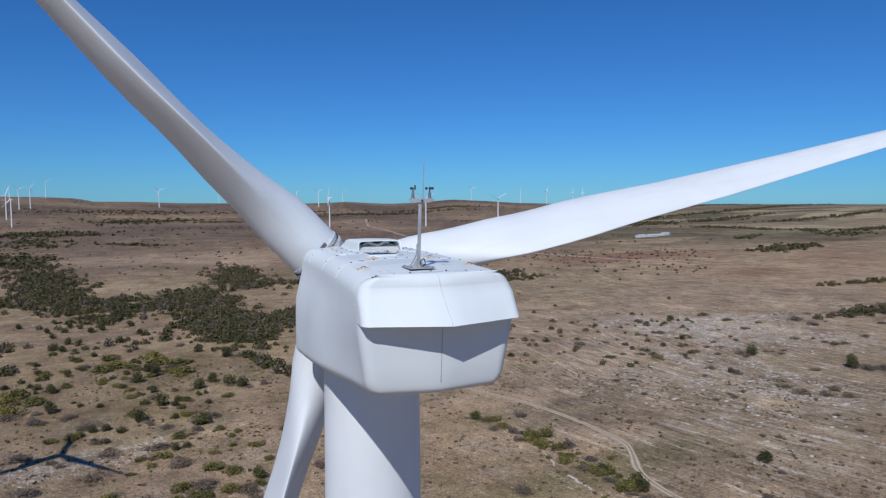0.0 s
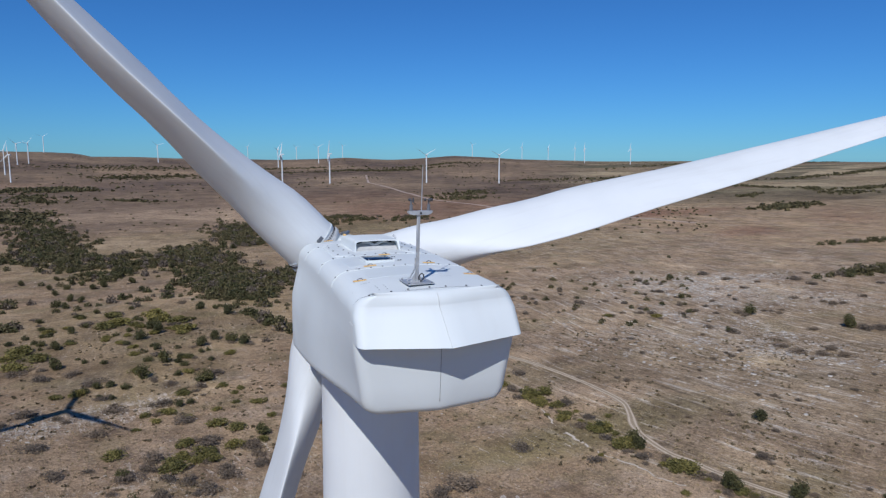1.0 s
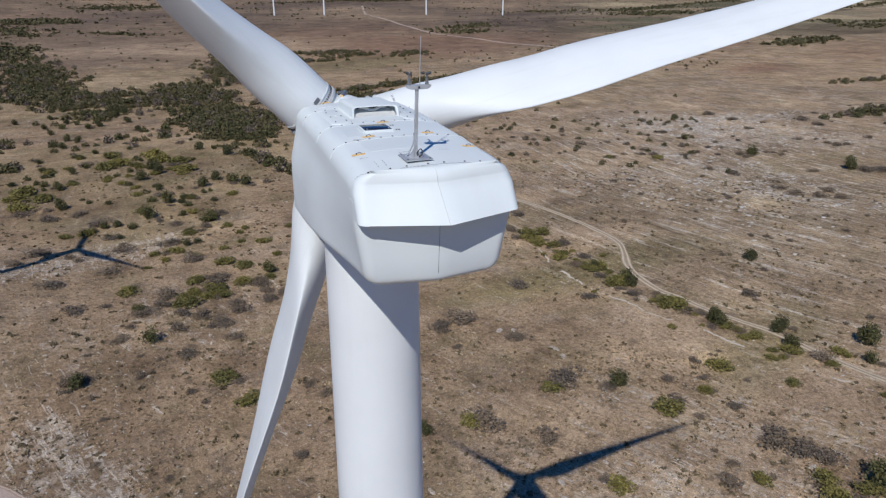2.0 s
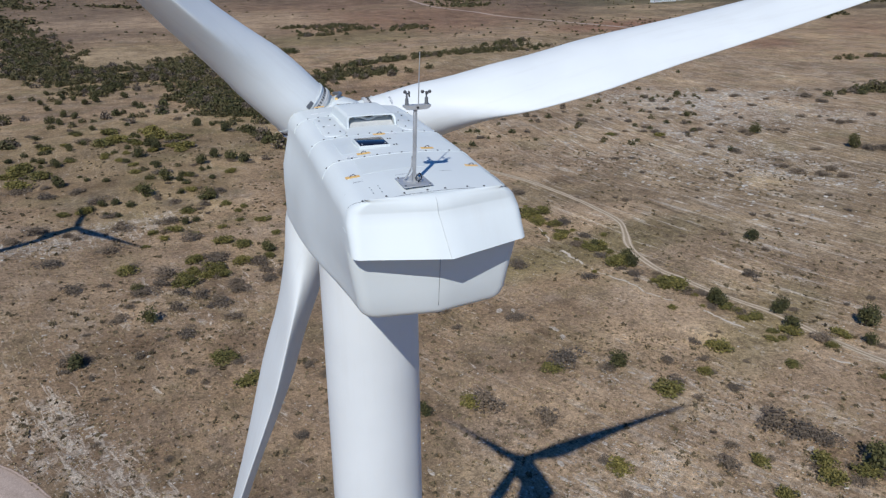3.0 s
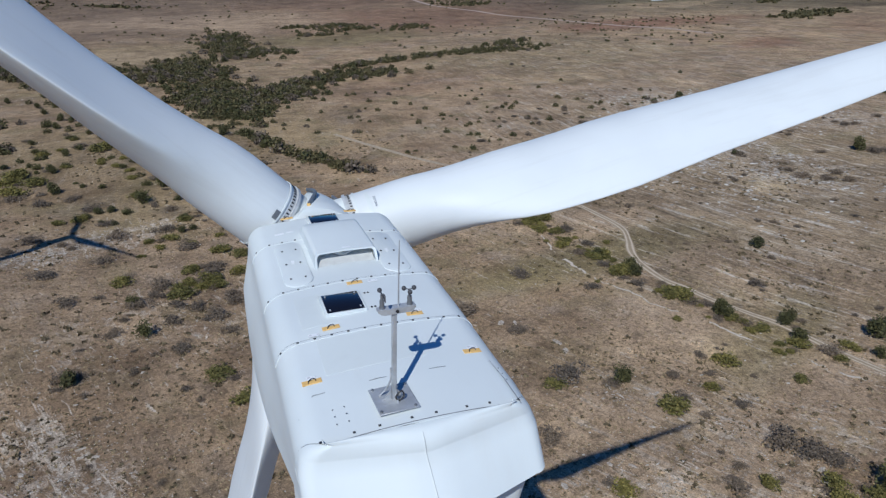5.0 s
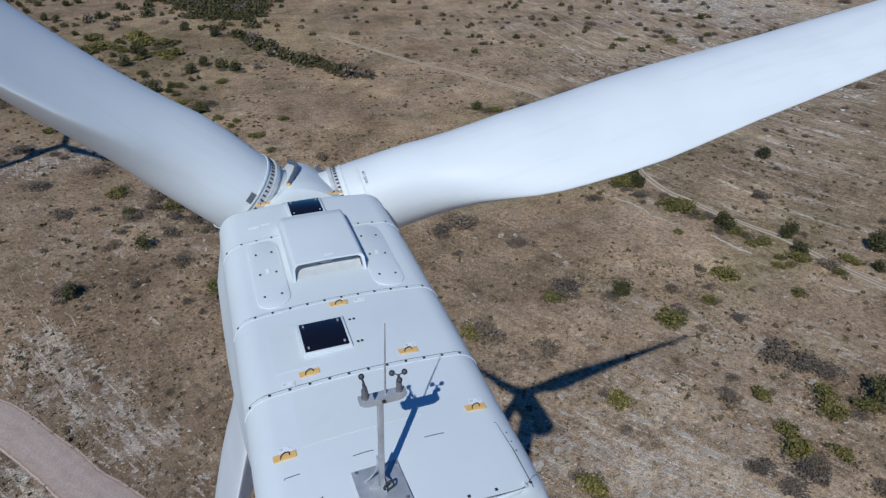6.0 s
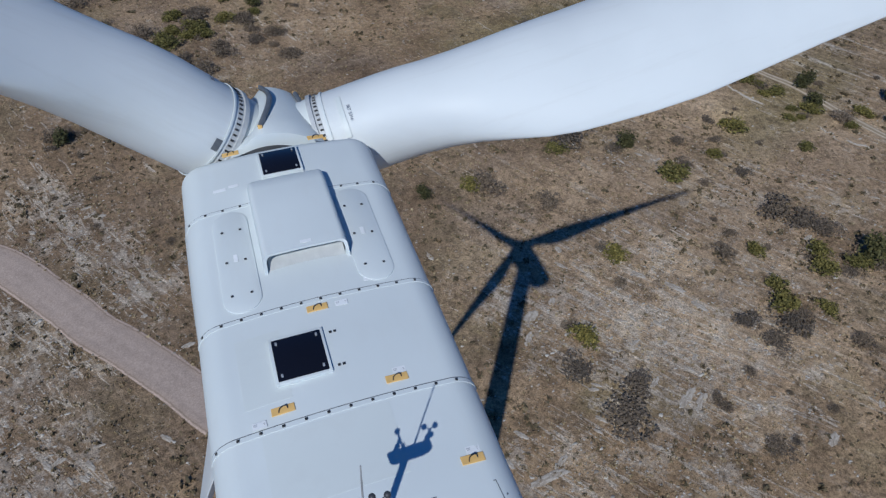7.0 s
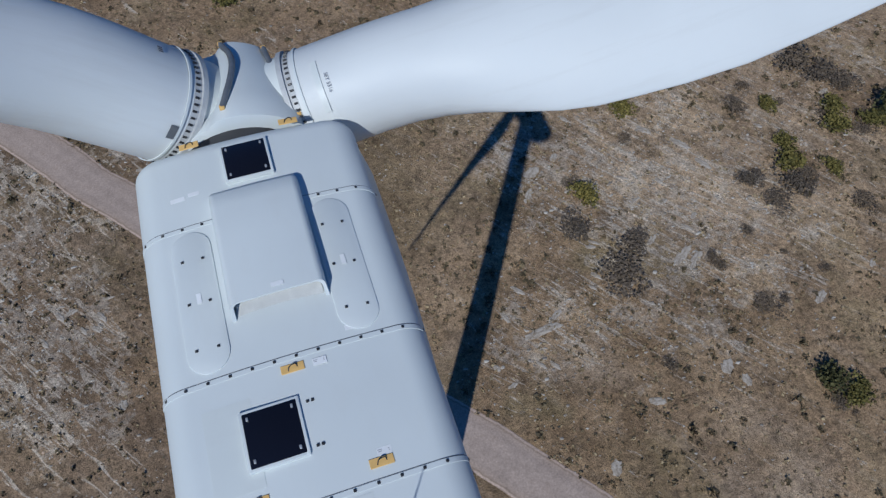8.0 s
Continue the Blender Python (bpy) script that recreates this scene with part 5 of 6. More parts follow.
# the bushes that stand out one by one: kind, x, y, radius, height factor
PLANTED = """juniper -22.7 142 2.3 .9;olive -7.2 120.5 3.2 .45;bare -14.3 133.7 2.6 .5;bare -24.4 126 1.6 .7;juniper -36.2 124.6 2.2 .8;bare -37.5 127 3 .6;
bare -6.3 173.6 4.4 .6;olive -14.2 161.3 3.4 .6;bare -25.4 156.7 3.6 .5;juniper -26.5 159 1.8 .8;olive -1.9 110.3 2.8 .5;juniper 8.9 179 2.6 .7;bare 6 171 3.4 .6;
juniper 76.8 89.1 2.3 .95;olive 92.7 80.5 1.5 1.0;olive 103 87.9 2.8 .6;olive 81.6 77.5 3.3 .5;bare 66 95.3 4.2 .5;olive 62 93 2.6 .4;bare 43.1 87.1 4 .6;olive 40.5 88.5 2.4 .5;
juniper 30 88 1.7 1.0;bare 52.6 78.1 3 .6;olive 58.2 61.3 2.2 .8;bare 93.4 61.8 4.2 .6;bare 96 57.5 3.4 .6;bare 98.5 54 3 .6;olive 91.5 45.9 2.4 .8;juniper 158.9 138.1 2.6 .7;
olive 113.5 76.6 1.7 .7;bare 138.1 117 2.3 .9;juniper 130 97.2 1.9 .9;olive 83.1 54 1.9 .7;bare 77.3 55.3 2.4 .6;juniper 102.2 46.4 3.2 .8;olive 98.8 45 2.5 .6;
olive 44.2 46.4 2.3 .9;bare 40.6 41.2 2.8 .5;bare 43.9 31.8 4.4 .35;bare 48 36 3 .4;olive 79.5 42 2.6 .7;olive 80.9 45.4 2 .7;olive 93.5 49.8 2.2 .8;juniper 63.3 7.2 2.4 .7;olive 65.8 4.4 2.2 .7;
bare 71.3 41 2.4 .6;bare 86 30.9 2.2 .6;bare 78 38 3.2 .5;olive 86 38.6 1.8 .6;bare 73 36 2.6 .4;bare 61 20 2.2 .4;
olive 98.4 180.6 2.4 .7;olive 104 170.2 2.2 .8;juniper 106.5 149.2 1.6 .9;olive 107.8 135.6 2.9 .9;juniper 110 133 2.2 1.0;olive 114.3 117.8 3.4 .6;juniper 117.9 106.3 2.7 .9;olive 111 119 2.6 .7;
olive 125 88.6 2.6 .6;juniper 127 90.5 2.2 .9;bare 129.6 82.9 3 .6;juniper 145.7 85.6 3 .9;juniper 150 88 2.4 .9;olive 95.4 203.5 2.6 .6;juniper 90 208 2.2 .8;olive 102 178 1.8 .7;olive 119 104 2.2 .5;
olive 122 97 2.4 .5;bare 105 142 2.6 .5;olive 100 160 2.8 .5;bare 118 112 2 .6;olive 136 84 2.4 .5;juniper 139 78 1.8 .9;
juniper -119.5 478.3 2.2 0.9;juniper -101.3 491.1 2.1 0.9;juniper -88.6 456 2.4 0.9;juniper -88.4 474 2.2 0.9;juniper -81.9 469.3 2.1 0.9;juniper -73.6 450.9 2.4 0.9;juniper -68.7 458.8 2.9 0.9;juniper -69.7 481.8 2.8 0.9;
juniper -63.3 496.1 2.8 0.9;juniper -62.9 517.9 2.2 0.9;juniper -79.1 411.4 2.5 0.9;juniper -73 406.5 2.3 0.9;juniper -91.8 435 2.2 0.9;juniper -99.3 457.3 2.1 0.9;juniper -78.7 390.1 2.2 0.9;juniper -84 396.4 2.9 0.9;
juniper -52.4 469.5 2.8 0.9;juniper -57.5 508.6 2.8 0.9;juniper -82.9 502.6 2.8 0.9;juniper -97.8 522 2.2 0.9;juniper -42.7 432.5 2.3 0.9;juniper -34.6 303.7 3.0 0.9;juniper -22.5 264.3 3.1 0.9;juniper -6.8 235.4 3.2 0.9;
juniper -28.4 247.1 3.2 0.9;juniper -2 294.3 2.5 0.9;juniper 4.7 289 2.9 0.9;juniper 9.7 283.1 3.0 0.9;juniper -7.6 284.4 2.9 0.9;juniper -67 299.3 2.6 0.9;juniper -62 269.9 2.8 0.9;juniper -8.5 361.9 2.5 0.9;
juniper 4.5 344.9 3.2 0.9;juniper -29.4 323.1 3.2 0.9;juniper -26.7 312.2 2.9 0.9;olive -51 355.9 4.8 0.55;olive -46 335.7 5.9 0.55;olive -51.1 330.5 5.3 0.55;olive -30.5 352.8 5.9 0.55;olive -26.7 340 5.8 0.55;
olive -18.2 333.4 5.1 0.55;olive -14.9 314.7 5.0 0.55;olive -16.5 308.7 2.8 0.55;olive -13.6 267.7 2.6 0.55;olive -34.7 280.1 2.4 0.55;olive -12.4 248.2 2.5 0.55;olive -75 328.9 3.0 0.55;olive -68.5 335.2 2.2 0.55;
olive -81 288.5 4.3 0.55;olive -78.9 298.1 5.4 0.55;olive -71.4 285.2 4.7 0.55;olive -76.7 272.7 5.2 0.55;olive -17.8 205.4 2.7 0.55;olive -13.8 222.8 2.5 0.55;olive -3.3 190.1 3.2 0.55;olive -55 233.5 2.4 0.55;
olive -41.7 299.1 2.6 0.55;olive -65.9 357.2 2.4 0.55;bare -18.6 383.3 3.7 0.5;bare -18.7 235.5 3.1 0.5;bare -6.5 420.3 3.2 0.5;bare -35.1 212.1 3.9 0.5;bare -39.7 227.4 3.2 0.5;bare -3.3 242.8 3.6 0.5;
bare -60.7 340.8 4.2 0.5;bare -87.2 360.7 2.8 0.5;bare -43.8 432.9 2.7 0.5;bare -8 179 3.0 0.5;bare -64.4 257.5 4.0 0.5;bare -53.8 260.3 3.7 0.5;
bare 55 130 4.4 .5;bare 48 128 3.6 .5;bare 64 116 3 .4;
bare 327 359 4.4 .6;juniper 298 358 2.6 .7;bare 329 338 4 .6;bare 371 321 4.6 .7;bare 368 304 4 .6;juniper 262 302 2.8 .6;bare 262 322 4 .5;juniper 267 255 3.4 .9;bare 263 253 3 .6;bare 233 229 3.8 .6;juniper 231 231 1.8 .8;olive 195 279 2.8 .4;bare 216 279 3 .4;
olive 219 268 3 .5;juniper 290 215 3.6 1.0;bare 293 208 4 .8;bare 271 218 2.6 .6;bare 251 191 3.4 .6;bare 233 193 4.4 .5;bare 235 202 3.4 .5;bare 171 237 2.6 .4;bare 179 235 2.2 .4;bare 321 275 3.4 .5;bare 327 254 3.6 .6;bare 334 254 2.8 .6;bare 228 240 3 .5;bare 240 186 4 .5;bare 246 180 3.6 .6;bare 300 205 4.4 .7;
bare -6 148 3.4 .5;bare -20 168 4 .5;olive -30 172 3 .5;bare -36 190 4 .45;olive 2 186 3 .5;bare -12 196 4 .5;bare -50 180 4 .4;bare -20 215 4 .5;olive 10 205 2.6 .5;bare 14 150 3 .5;bare -3 139 2.6 .5;bare -30 143 2.6 .45;bare -42 160 3.4 .45;bare -60 215 4 .5;bare -45 245 4.4 .5;bare -24 275 4 .5;
bare 107 204 3 .7;olive 100.3 183 3.4 .7;olive 106 183 3 .7;bare 107 170.5 3 .7;bare 102 153 2.6 .6;olive 104.5 148 3 .6;olive 109 150 2.6 .6;olive 105.7 136.5 2.8 .8;juniper 110 136.7 2.2 1.2;bare 107 127.7 2.4 .7;olive 112 120 3 .7;bare 114.4 114.7 2.6 .6;juniper 118 107.8 2.2 1.0;
bare 94 130.7 2.6 .6;bare 78.2 145 3.4 .5;juniper 132.5 99 2 1.0;olive 115 120.4 2.4 .7;olive 99.4 173.7 2.8 .6;bare 108 158 2.4 .6;bare 97 190 3 .6;olive 95 196 2.6 .6;bare 113 126 1.8 .6;olive 103 163 2 .6;bare 121 101 2 .6"""
for row in PLANTED.replace("\n", "").split(";"):
    kind, *nums = row.split()
    px, py, pr, pt = map(float, nums)
    bush(kind, px, py, pr * 1.3, pt * 1.05)
    if kind != "bare" and RNG.uniform() < 0.6:
        a = float(RNG.uniform(0, 6.28))
        bush("bare", px + pr * 1.3 * math.cos(a), py + pr * 1.3 * math.sin(a), pr * float(RNG.uniform(0.7, 1.2)), 0.45)


def scatter(n, cx, cy, a, b, bearing, rng):
    """Random places in an ellipse, thicker in the middle."""
    u, k = rng.normal(0, 0.45, n) * a, rng.normal(0, 0.45, n) * b
    s, c = math.sin(radians(bearing)), math.cos(radians(bearing))
    return cx + u * s + k * c, cy + u * c - k * s


def clear(x, y, gap=1.5):
    return (near_line(x, y, ROAD) > 3.2 + gap) & (near_line(x, y, TRACK) > 1.6 + gap) & (np.hypot(x - XC, y - TOWER_Y) > 6)


# loose bushes: place, spread, how many, kinds, least and most radius
LOOSE = [(-45, 330, 70, 60, 0, 34, "juniper", 1.3, 2.4), (-30, 260, 50, 40, 0, 22, "juniper", 1.2, 2.2), (-40, 215, 50, 30, 70, 12, "bare", 1.2, 2.6), (-10, 160, 45, 25, 60, 14, "bare", 1.4, 3.0),
         (300, 280, 140, 70, 80, 40, "bare", 1.4, 3.2), (210, 190, 90, 60, 60, 22, "bare", 1.0, 2.0), (200, 330, 120, 60, 70, 22, "bare", 1.2, 2.4), (90, 70, 40, 22, 60, 14, "bare", 0.8, 1.9),
         (-25, 115, 40, 30, 0, 12, "bare", 0.7, 1.5), (150, 110, 40, 40, 0, 10, "bare", 0.8, 1.6), (20, 110, 40, 30, 60, 10, "bare", 0.8, 2.0), (60, 30, 40, 22, 60, 10, "bare", 0.6, 1.4), (105, 150, 62, 8, -8, 30, "olive", 0.8, 1.7), (124, 92, 40, 7, -25, 16, "olive", 0.8, 1.6), (-10, 168, 18, 10, 60, 12, "olive", 1.4, 2.8), (-30, 300, 60, 50, 0, 16, "olive", 1.8, 3.2), (20, 165, 40, 16, 70, 10, "bare", 1.5, 3.0), (0, 210, 50, 30, 70, 12, "olive", 1.2, 2.2)]
for cx, cy, a, b, bearing, n, kind, r0, r1 in LOOSE:
    xs, ys = scatter(n, cx, cy, a, b, bearing, RNG)
    ok = clear(xs, ys)
    for px, py in zip(xs[ok], ys[ok]):
        bush(kind, float(px), float(py), float(RNG.uniform(r0, r1)) * 1.25, float(RNG.uniform(0.5, 0.9)))


def stuff(name, v, f, mat, label, category):
    ob = new(name, raw_mesh(name, v, f, mat))
    return tagged(ob, label, category, kind="stuff")


def clump_cloud(xs, ys, radius, leaves, size, flat, rng, sink=0.05):
    """Many small bushes in one mesh: leaf clumps on uneven domes."""
    n = len(xs)
    base = np.stack([xs, ys, height(xs, ys) - sink], 1)
    q = rng.normal(size=(n, leaves, 3))
    q /= np.linalg.norm(q, axis=2, keepdims=True)
    q[..., 2] = np.abs(q[..., 2])
    q *= rng.uniform(0.45, 1.08, (n, leaves, 1)) * radius[:, None, None]
    q[..., 0] *= rng.uniform(0.75, 1.25, (n, 1))
    q[..., 2] *= flat
    p = (base[:, None] + q).reshape(-1, 3)
    return leaf_quads(p, np.repeat(radius, leaves) * size * rng.uniform(0.6, 1.5, len(p)), rng)


# woods and hedges: place, spread, bearing, how many trees
WOODS = [(-53, 548, 60, 44, 85, 120), (8, 452, 85, 26, 0, 210), (20, 404, 50, 20, 0, 90), (48, 441, 50, 22, 40, 110), (115, 515, 48, 20, 75, 120), (30, 715, 120, 30, -5, 170), (170, 845, 60, 26, 70, 50), (260, 600, 80, 18, 80, 110),
         (-75, 498, 30, 24, 60, 40), (-40, 412, 44, 24, 60, 26), (165, 885, 46, 22, 75, 60), (450, 1140, 52, 40, 75, 110), (680, 2660, 220, 50, 85, 130), (980, 1860, 110, 50, 70, 80), (1130, 1530, 160, 70, 60, 260), (1250, 1000, 90, 34, 75, 120),
         (255, 838, 44, 22, 75, 40), (-300, 1570, 110, 60, 80, 170), (-210, 2500, 220, 160, 80, 200),
         (-150, 720, 170, 36, -16, 430), (-125, 590, 60, 30, -30, 190), (-215, 930, 70, 40, -30, 130), (-80, 545, 40, 13, 60, 70), (-250, 1040, 120, 55, -25, 240), (-290, 1340, 150, 60, -15, 220), (-340, 1700, 150, 90, 30, 260), (-70, 582, 40, 11, 80, 60),
         (-10, 570, 64, 28, -5, 340), (2, 445, 56, 21, -8, 280), (42, 462, 50, 15, 55, 150), (72, 492, 44, 12, 45, 120), (28, 745, 105, 22, 5, 230), (42, 650, 40, 16, 40, 110), (130, 795, 30, 10, 80, 34), (77, 650, 16, 8, 0, 16),
         (120, 556, 34, 8, 60, 46), (160, 572, 40, 8, 72, 46), (196, 586, 20, 6, 60, 18), (24, 322, 28, 4, -25, 36), (46, 279, 26, 4, -32, 36), (-130, 395, 34, 20, 60, 60), (-112, 330, 26, 14, 60, 40), (-175, 450, 80, 40, -10, 120),
         (-270, 2480, 100, 40, 80, 150), (-100, 2510, 120, 24, 85, 120), (50, 2350, 140, 16, -60, 70), (-120, 1280, 80, 18, -62, 70), (-260, 2900, 420, 130, 80, 300), (-330, 1000, 120, 60, -10, 160),
         (145, 885, 60, 12, 80, 40), (265, 850, 36, 10, 80, 30), (300, 640, 45, 10, 60, 40), (505, 1250, 90, 45, 60, 120), (432, 322, 40, 10, 85, 60), (465, 327, 40, 10, 85, 40), (600, 455, 60, 8, 85, 40),
         (1170, 1290, 70, 30, -30, 110), (1205, 1190, 70, 30, -10, 110), (1270, 1100, 70, 30, 40, 110), (1420, 1115, 100, 24, 70, 130), (1560, 1165, 100, 24, 70, 110), (890, 825, 90, 26, 60, 190), (1000, 1010, 70, 16, 60, 70), (965, 845, 50, 20, 60, 70),
         (1430, 2000, 330, 60, 62, 330), (1560, 1740, 260, 26, 66, 180), (1860, 1675, 300, 24, 66, 180), (2320, 1833, 400, 30, 66, 220), (1900, 1960, 400, 30, 66, 220), (700, 2700, 500, 60, 80, 320), (300, 2900, 300, 60, 85, 200),
         (2100, 2300, 700, 50, 66, 380), (2800, 2600, 700, 40, 66, 300), (2500, 2900, 800, 40, 66, 300), (1000, 2900, 400, 50, 75, 240)]
wx, wy, wr = [], [], []
for cx, cy, a, b, bearing, n in WOODS:
    n = int(n * (1.35 if cy < 950 else 1.0))
    xs, ys = scatter(n, cx, cy, a, b, bearing, RNG)
    wx.append(xs), wy.append(ys)
    wr.append((1.1 + 3.2 * RNG.uniform(0, 1, n) ** 1.7) * (1 + 0.35 * (cy > 1500)))
# single bushes strewn over the middle distance
for n, y0, y1, spread in ((900, 250, 900, 0.62), (1500, 700, 2200, 0.7), (1600, 1800, 3900, 0.7)):
    ys = RNG.uniform(y0, y1, n)
    xs = ys * (0.28 + RNG.uniform(-spread, spread, n))
    keep = (lumps(xs, ys, 120, 9) + 0.5 * lumps(xs, ys, 40, 12) > 0.25) | (RNG.uniform(size=n) < 0.12)
    wx.append(xs[keep]), wy.append(ys[keep]), wr.append(RNG.uniform(0.9, 2.2, keep.sum()) * (1 + 0.4 * (ys[keep] > 1500)))
wx, wy, wr = np.concatenate(wx), np.concatenate(wy), np.concatenate(wr)
near_wood = np.hypot(wx, wy) < 950
species = RNG.uniform(size=len(wx))
for lo, hi, mat, name, label in ((0.0, 0.55, M_WOOD, "woodland", "olive green scrub woodland in the dips"), (0.55, 0.84, M_JUNIPER, "juniper_woodland", "dark green juniper woodland in the dips"),
                                 (0.84, 1.0, M_TWIG, "bare_woodland", "grey-brown leafless scrub between green trees")):
    pick = near_wood & (species >= lo) & (species < hi)
    v1, f1 = clump_cloud(wx[pick], wy[pick], wr[pick], 130, 0.150, 1.10, RNG)
    stuff(name, v1, f1, mat, label, "woodland")
v2, f2 = clump_cloud(wx[~near_wood], wy[~near_wood], wr[~near_wood], 22, 0.5, 0.9, RNG)
stuff("far_woodland", v2, f2, M_WOOD, "dark far woods and hedgerows on the plain", "woodland")


# low dry scrub, grass tufts and loose limestone on the near ground
def near_places(n, r0, r1, a0, a1, rng):
    r = np.sqrt(rng.uniform(r0 * r0, r1 * r1, n))
    a = np.radians(rng.uniform(a0, a1, n))
    return r * np.sin(a), r * np.cos(a)


xs, ys = near_places(11000, 12, 330, -45, 100, RNG)
ok = clear(xs, ys, 0.3) & (lumps(xs, ys, 14, 21) + 0.6 * lumps(xs, ys, 5, 22) > -0.15)
v, f = clump_cloud(xs[ok], ys[ok], RNG.uniform(0.3, 0.9, ok.sum()) ** 1.7, 14, 0.42, 0.55, RNG, 0.02)
xs, ys = near_places(9000, 12, 135, -60, 100, RNG)
ok = clear(xs, ys, 0.1) & (lumps(xs, ys, 9, 24) + 0.5 * lumps(xs, ys, 3, 25) + 0.5 * (xs < 0) > 0.1)
v2, f2 = clump_cloud(xs[ok], ys[ok], RNG.uniform(0.12, 0.42, ok.sum()), 8, 0.5, 0.6, RNG, 0.02)
v, f = np.concatenate([v, v2]), np.concatenate([f, f2 + len(v)])
stuff("dry_scrub", v, f, M_SCRUB, "low dark dry scrub between the grass", "scrub")
xs, ys = near_places(26000, 10, 210, -50, 110, RNG)
ok = clear(xs, ys, 0.1)
v, f = clump_cloud(xs[ok], ys[ok], RNG.uniform(0.10, 0.34, ok.sum()), 5, 0.65, 0.8, RNG, 0.0)
stuff("grass", v, f, M_STRAW, "dry straw-coloured grass tufts", "grass")


def stones(xs, ys, size, rng):
    n = len(xs)
    k = 6
    a = np.linspace(0, 2 * math.pi, k, endpoint=False)[None] + rng.uniform(0, 6.28, (n, 1)) + rng.uniform(-0.3, 0.3, (n, k))
    r = size[:, None] * rng.uniform(0.4, 1.25, (n, k))
    ex = rng.uniform(0.45, 1.9, (n, 1))
    z = height(xs, ys)
    low = np.stack([xs[:, None] + r * np.cos(a) * ex, ys[:, None] + r * np.sin(a), np.broadcast_to(z[:, None] - 0.08, r.shape)], -1)
    top = low.copy()
    top[..., 0] = xs[:, None] + (low[..., 0] - xs[:, None]) * 0.82
    top[..., 1] = ys[:, None] + (low[..., 1] - ys[:, None]) * 0.82
    top[..., 2] = z[:, None] + size[:, None] * rng.uniform(0.05, 0.28, (n, 1)) + size[:, None] * rng.uniform(-0.10, 0.10, (n, k))
    v = np.concatenate([low, top], 1).reshape(-1, 3)
    o = (np.arange(n) * 2 * k)[:, None]
    j = np.arange(k)
    side = np.stack([o + j, o + (j + 1) % k, o + k + (j + 1) % k, o + k + j], -1).reshape(-1, 4)
    cap = np.stack([np.concatenate([o + k, o + k + 1, o + k + 2, o + k + 3], 1), np.concatenate([o + k, o + k + 3, o + k + 4, o + k + 5], 1)], 1).reshape(-1, 4)
    return v, np.concatenate([side, cap])


xs, ys = near_places(60000, 12, 330, -45, 100, RNG)
weight = patches(xs, ys, ROCK) * (0.45 + 0.75 * (lumps(xs, ys, 6, 31) > 0.0)) + 0.05
ok = clear(xs, ys, -0.4) & (RNG.uniform(size=len(xs)) < weight * 0.8)
v, f = stones(xs[ok], ys[ok], RNG.uniform(0.1, 0.75, ok.sum()) ** 2.0 * 0.55 + 0.05, RNG)
# small pale stones strewn near the tower
xs, ys = near_places(26000, 12, 115, -60, 100, RNG)
ok = clear(xs, ys, -0.2) & (RNG.uniform(size=len(xs)) < (0.16 + 0.45 * patches(xs, ys, ROCK)) * (0.5 + 0.8 * (lumps(xs, ys, 4, 35) > 0.0)))
v2, f2 = stones(xs[ok], ys[ok], RNG.uniform(0.2, 0.45, ok.sum()) ** 2.0 + 0.03, RNG)
v, f = np.concatenate([v, v2]), np.concatenate([f, f2 + len(v)])
# ledges of rock in rows on the hillside
for hx, hy, a, b, bearing, n in ((305, 315, 125, 46, 147, 2600), (223, 200, 60, 10, 145, 420), (325, 345, 90, 20, 100, 1500), (285, 325, 50, 24, 100, 900), (272, 285, 34, 14, -10, 420), (231, 255, 90, 9, -4, 620), (252, 225, 60, 12, -4, 420), (190, 200, 90, 40, -10, 700), (60, 45, 30, 20, -35, 300), (-60, 200, 40, 18, 60, 420), (-42, 48, 14, 16, 0, 110)):
    xs, ys = scatter(n, hx, hy, a, b, bearing, RNG)
    ok = clear(xs, ys, 0.3) & (lumps(xs, ys, 5, 33) > -0.3)
    v2, f2 = stones(xs[ok], ys[ok], RNG.uniform(0.25, 0.8, ok.sum()) ** 1.4 * (0.4 if hy < 60 else 0.8 if hx < 0 else 1.4), RNG)
    v, f = np.concatenate([v, v2]), np.concatenate([f, f2 + len(v)])
stuff("limestone_rubble", v, f, M_STONE, "loose pale limestone slabs and rubble", "stones")


def slab_mesh(seed):
    """A flat, cracked limestone slab about one metre across."""
    rng = random.Random(seed)
    bm = bmesh.new()
    n = 17
    low, top, cap = [], [], []
    for k in range(n):
        a = 2 * math.pi * k / n + rng.uniform(-0.16, 0.16)
        r = rng.uniform(0.72, 1.06)
        c = Vector((r * math.cos(a), r * math.sin(a), 0))
        low.append(bm.verts.new(c * 1.06 + Vector((0, 0, -0.15))))
        top.append(bm.verts.new(c + Vector((0, 0, rng.uniform(0.05, 0.13)))))
        cap.append(bm.verts.new(c * rng.uniform(0.5, 0.75) + Vector((0, 0, rng.uniform(0.11, 0.2)))))
    mid = bm.verts.new((0, 0, 0.16))
    for k in range(n):
        j = (k + 1) % n
        bm.faces.new((low[k], low[j], top[j], top[k]))
        bm.faces.new((top[k], top[j], cap[j], cap[k]))
        bm.faces.new((cap[k], cap[j], mid))
    me = mesh_bm("limestone_slab", bm, 28)
    me.materials.append(M_SLAB)
    return me


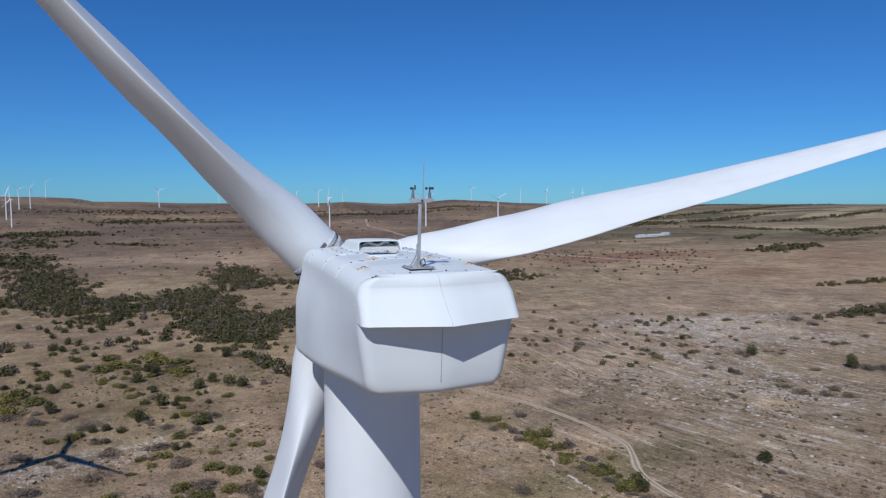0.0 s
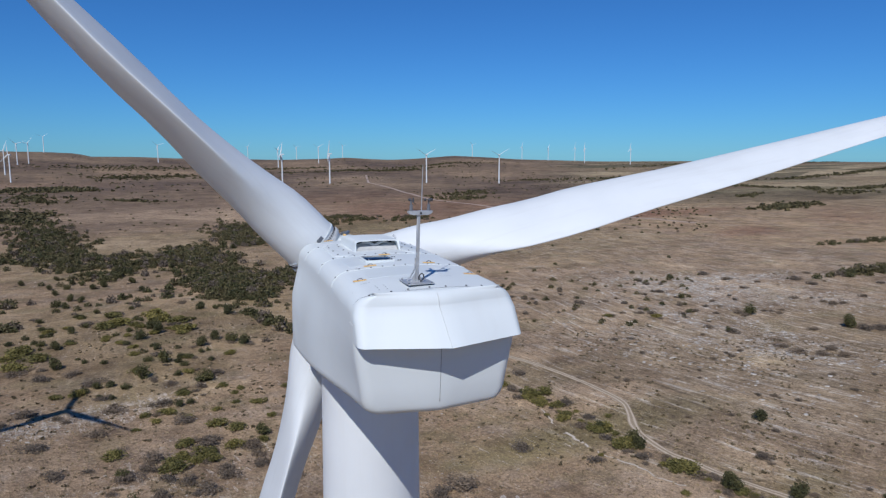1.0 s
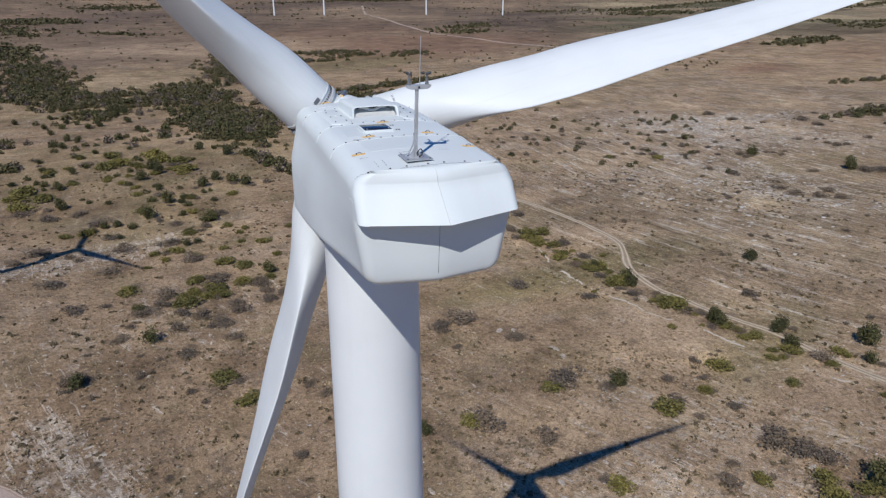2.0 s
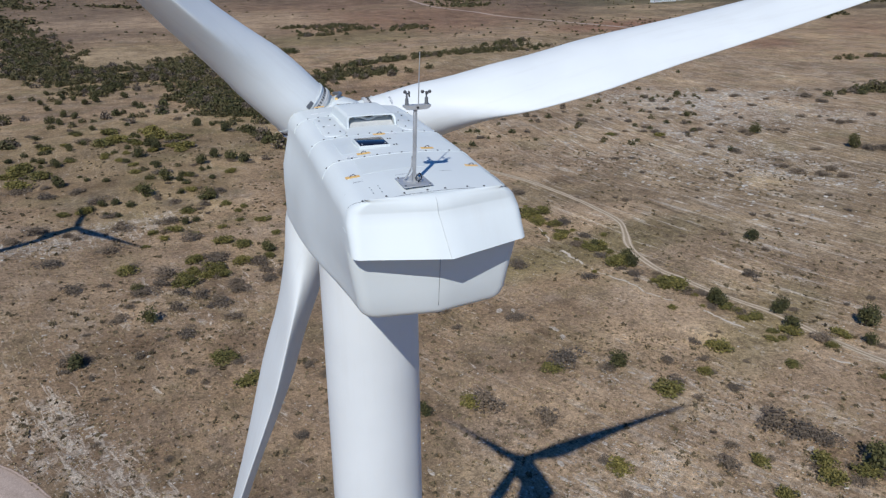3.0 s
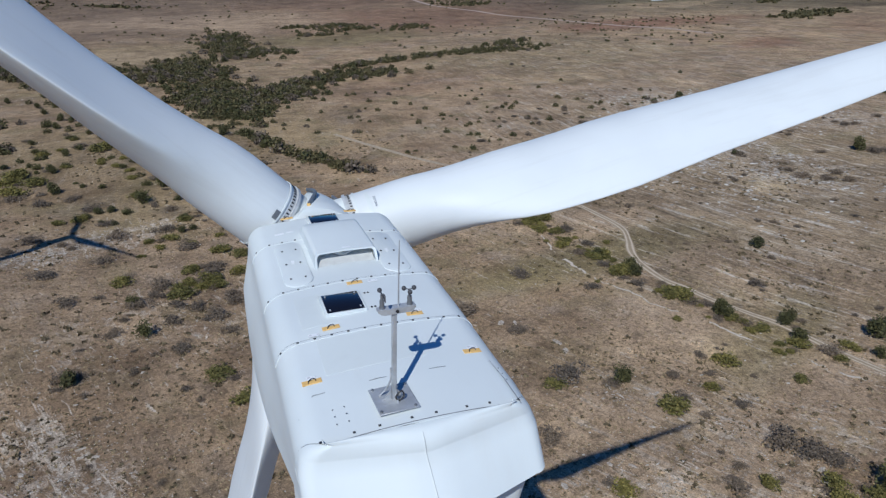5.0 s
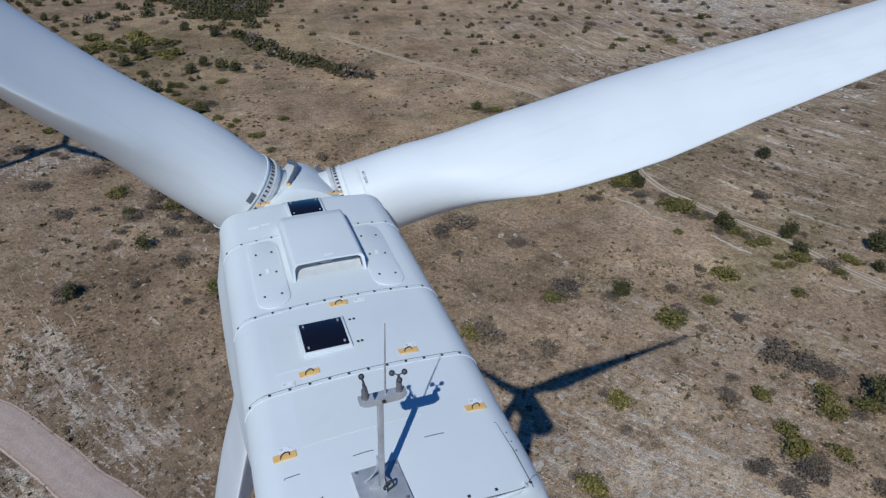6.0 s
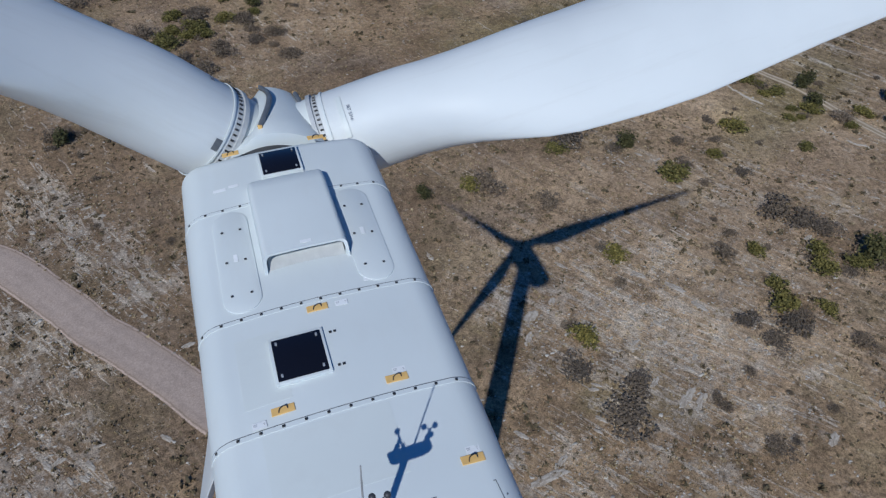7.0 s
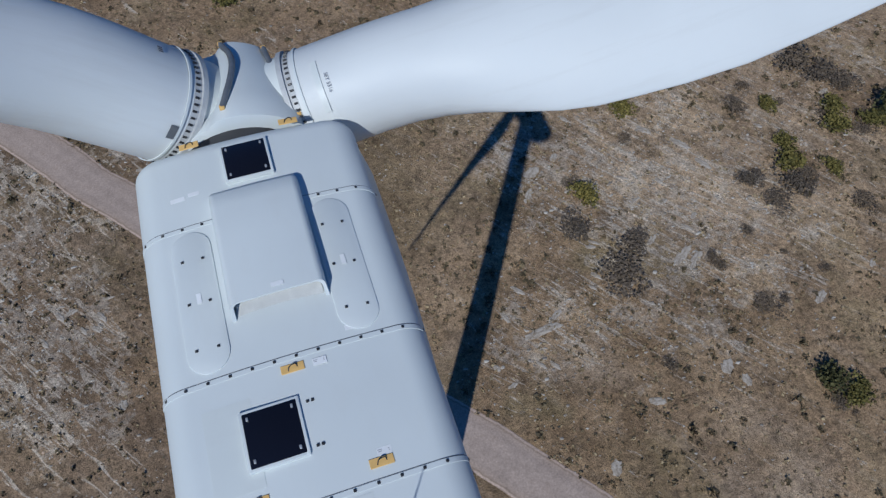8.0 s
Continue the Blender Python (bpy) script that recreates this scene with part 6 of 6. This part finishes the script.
M_SLAB, sn, sl, sb = material("weathered_limestone", 0.9, 0, 0.2)
lichen = noise_node(sn, sl, 2.2, 8, rough=0.78)
sl.new(ramp(sn, sl, lichen.outputs["Fac"], [(0.34, (0.17, 0.13, 0.095)), (0.45, (0.34, 0.285, 0.225)), (0.58, (0.50, 0.435, 0.36)), (0.72, (0.60, 0.54, 0.46))]).outputs["Color"], sb.inputs["Base Color"])
bump(sn, sl, sb, lichen.outputs["Fac"], 0.8, 0.12)
SLABS = [slab_mesh(k) for k in range(5)]


def slab(px, py, length, width, bearing):
    ob = new("limestone_slab", SLABS[int(RNG.integers(5))])
    ob.matrix_basis = pose(px, py, float(height(px, py)) - 0.02, 0, 0, 90 - bearing) @ Matrix.Diagonal((length, width, 0.8, 1))
    tagged(ob, "flat pale limestone slab lying in dry grass", "stone slab", "limestone slabs", "thing")


for row in ((53.9, 31.7, 2.6, 0.7, 60), (55.7, 30.6, 1.5, 0.6, 62), (37.7, 53.3, 1.8, 1.0, 60), (42.6, 55.3, 1.0, 0.6, 40), (27.7, 26.6, 2.4, 0.7, 85), (30.0, 26.9, 1.6, 0.6, 95), (50.9, 13.7, 1.3, 0.9, 40), (39.0, 12.3, 1.3, 0.6, 110), (69.9, 18.8, 1.5, 0.7, 60),
            (64.4, 51.3, 2.2, 0.7, 145), (65.9, 46.4, 1.8, 0.6, 150), (49.1, 66.3, 0.9, 0.6, 0), (72.6, 40.6, 1.1, 0.6, 20), (59.9, 56.0, 1.4, 0.7, 140), (52.4, 11.1, 1.0, 0.7, 0), (29.9, 6.1, 1.2, 0.8, 30), (80.8, 21.2, 0.9, 0.5, 50), (31.2, 28.4, 1.4, 0.5, 60),
            (35.5, 49.3, 1.6, 0.6, 40), (50.5, 35.5, 1.4, 0.5, 55), (-29.0, 34.5, 0.8, 0.7, 0), (61.4, 121.2, 1.3, 0.8, 40), (70.4, 108.3, 1.5, 0.7, -20), (70.5, 104.3, 1.2, 0.8, 30), (64.8, 120.0, 1.0, 0.6, 10), (72.1, 88.6, 1.1, 0.5, 0)):
    slab(*row)
# smaller slabs along the beds
xs, ys = near_places(1500, 14, 130, -40, 100, RNG)
for px, py, w in zip(xs, ys, patches(xs, ys, ROCK) * (lumps(xs, ys, 9, 31) > 0.1) * clear(xs, ys, 0.5)):
    if RNG.uniform() < w * 0.40:
        slab(float(px), float(py), float(RNG.uniform(0.5, 1.3)), float(RNG.uniform(0.25, 0.5)), float(RNG.normal(147 if RNG.uniform() < 0.6 else 62, 14)))

# the land lies a little further off than the plan's zero
for ob in list(scene.collection.all_objects):
    if ob.parent is None and ob.type in ("MESH", "EMPTY") and ob != turbine:
        ob.location = ob.location + Vector((0.3, 2.1, 0.0))
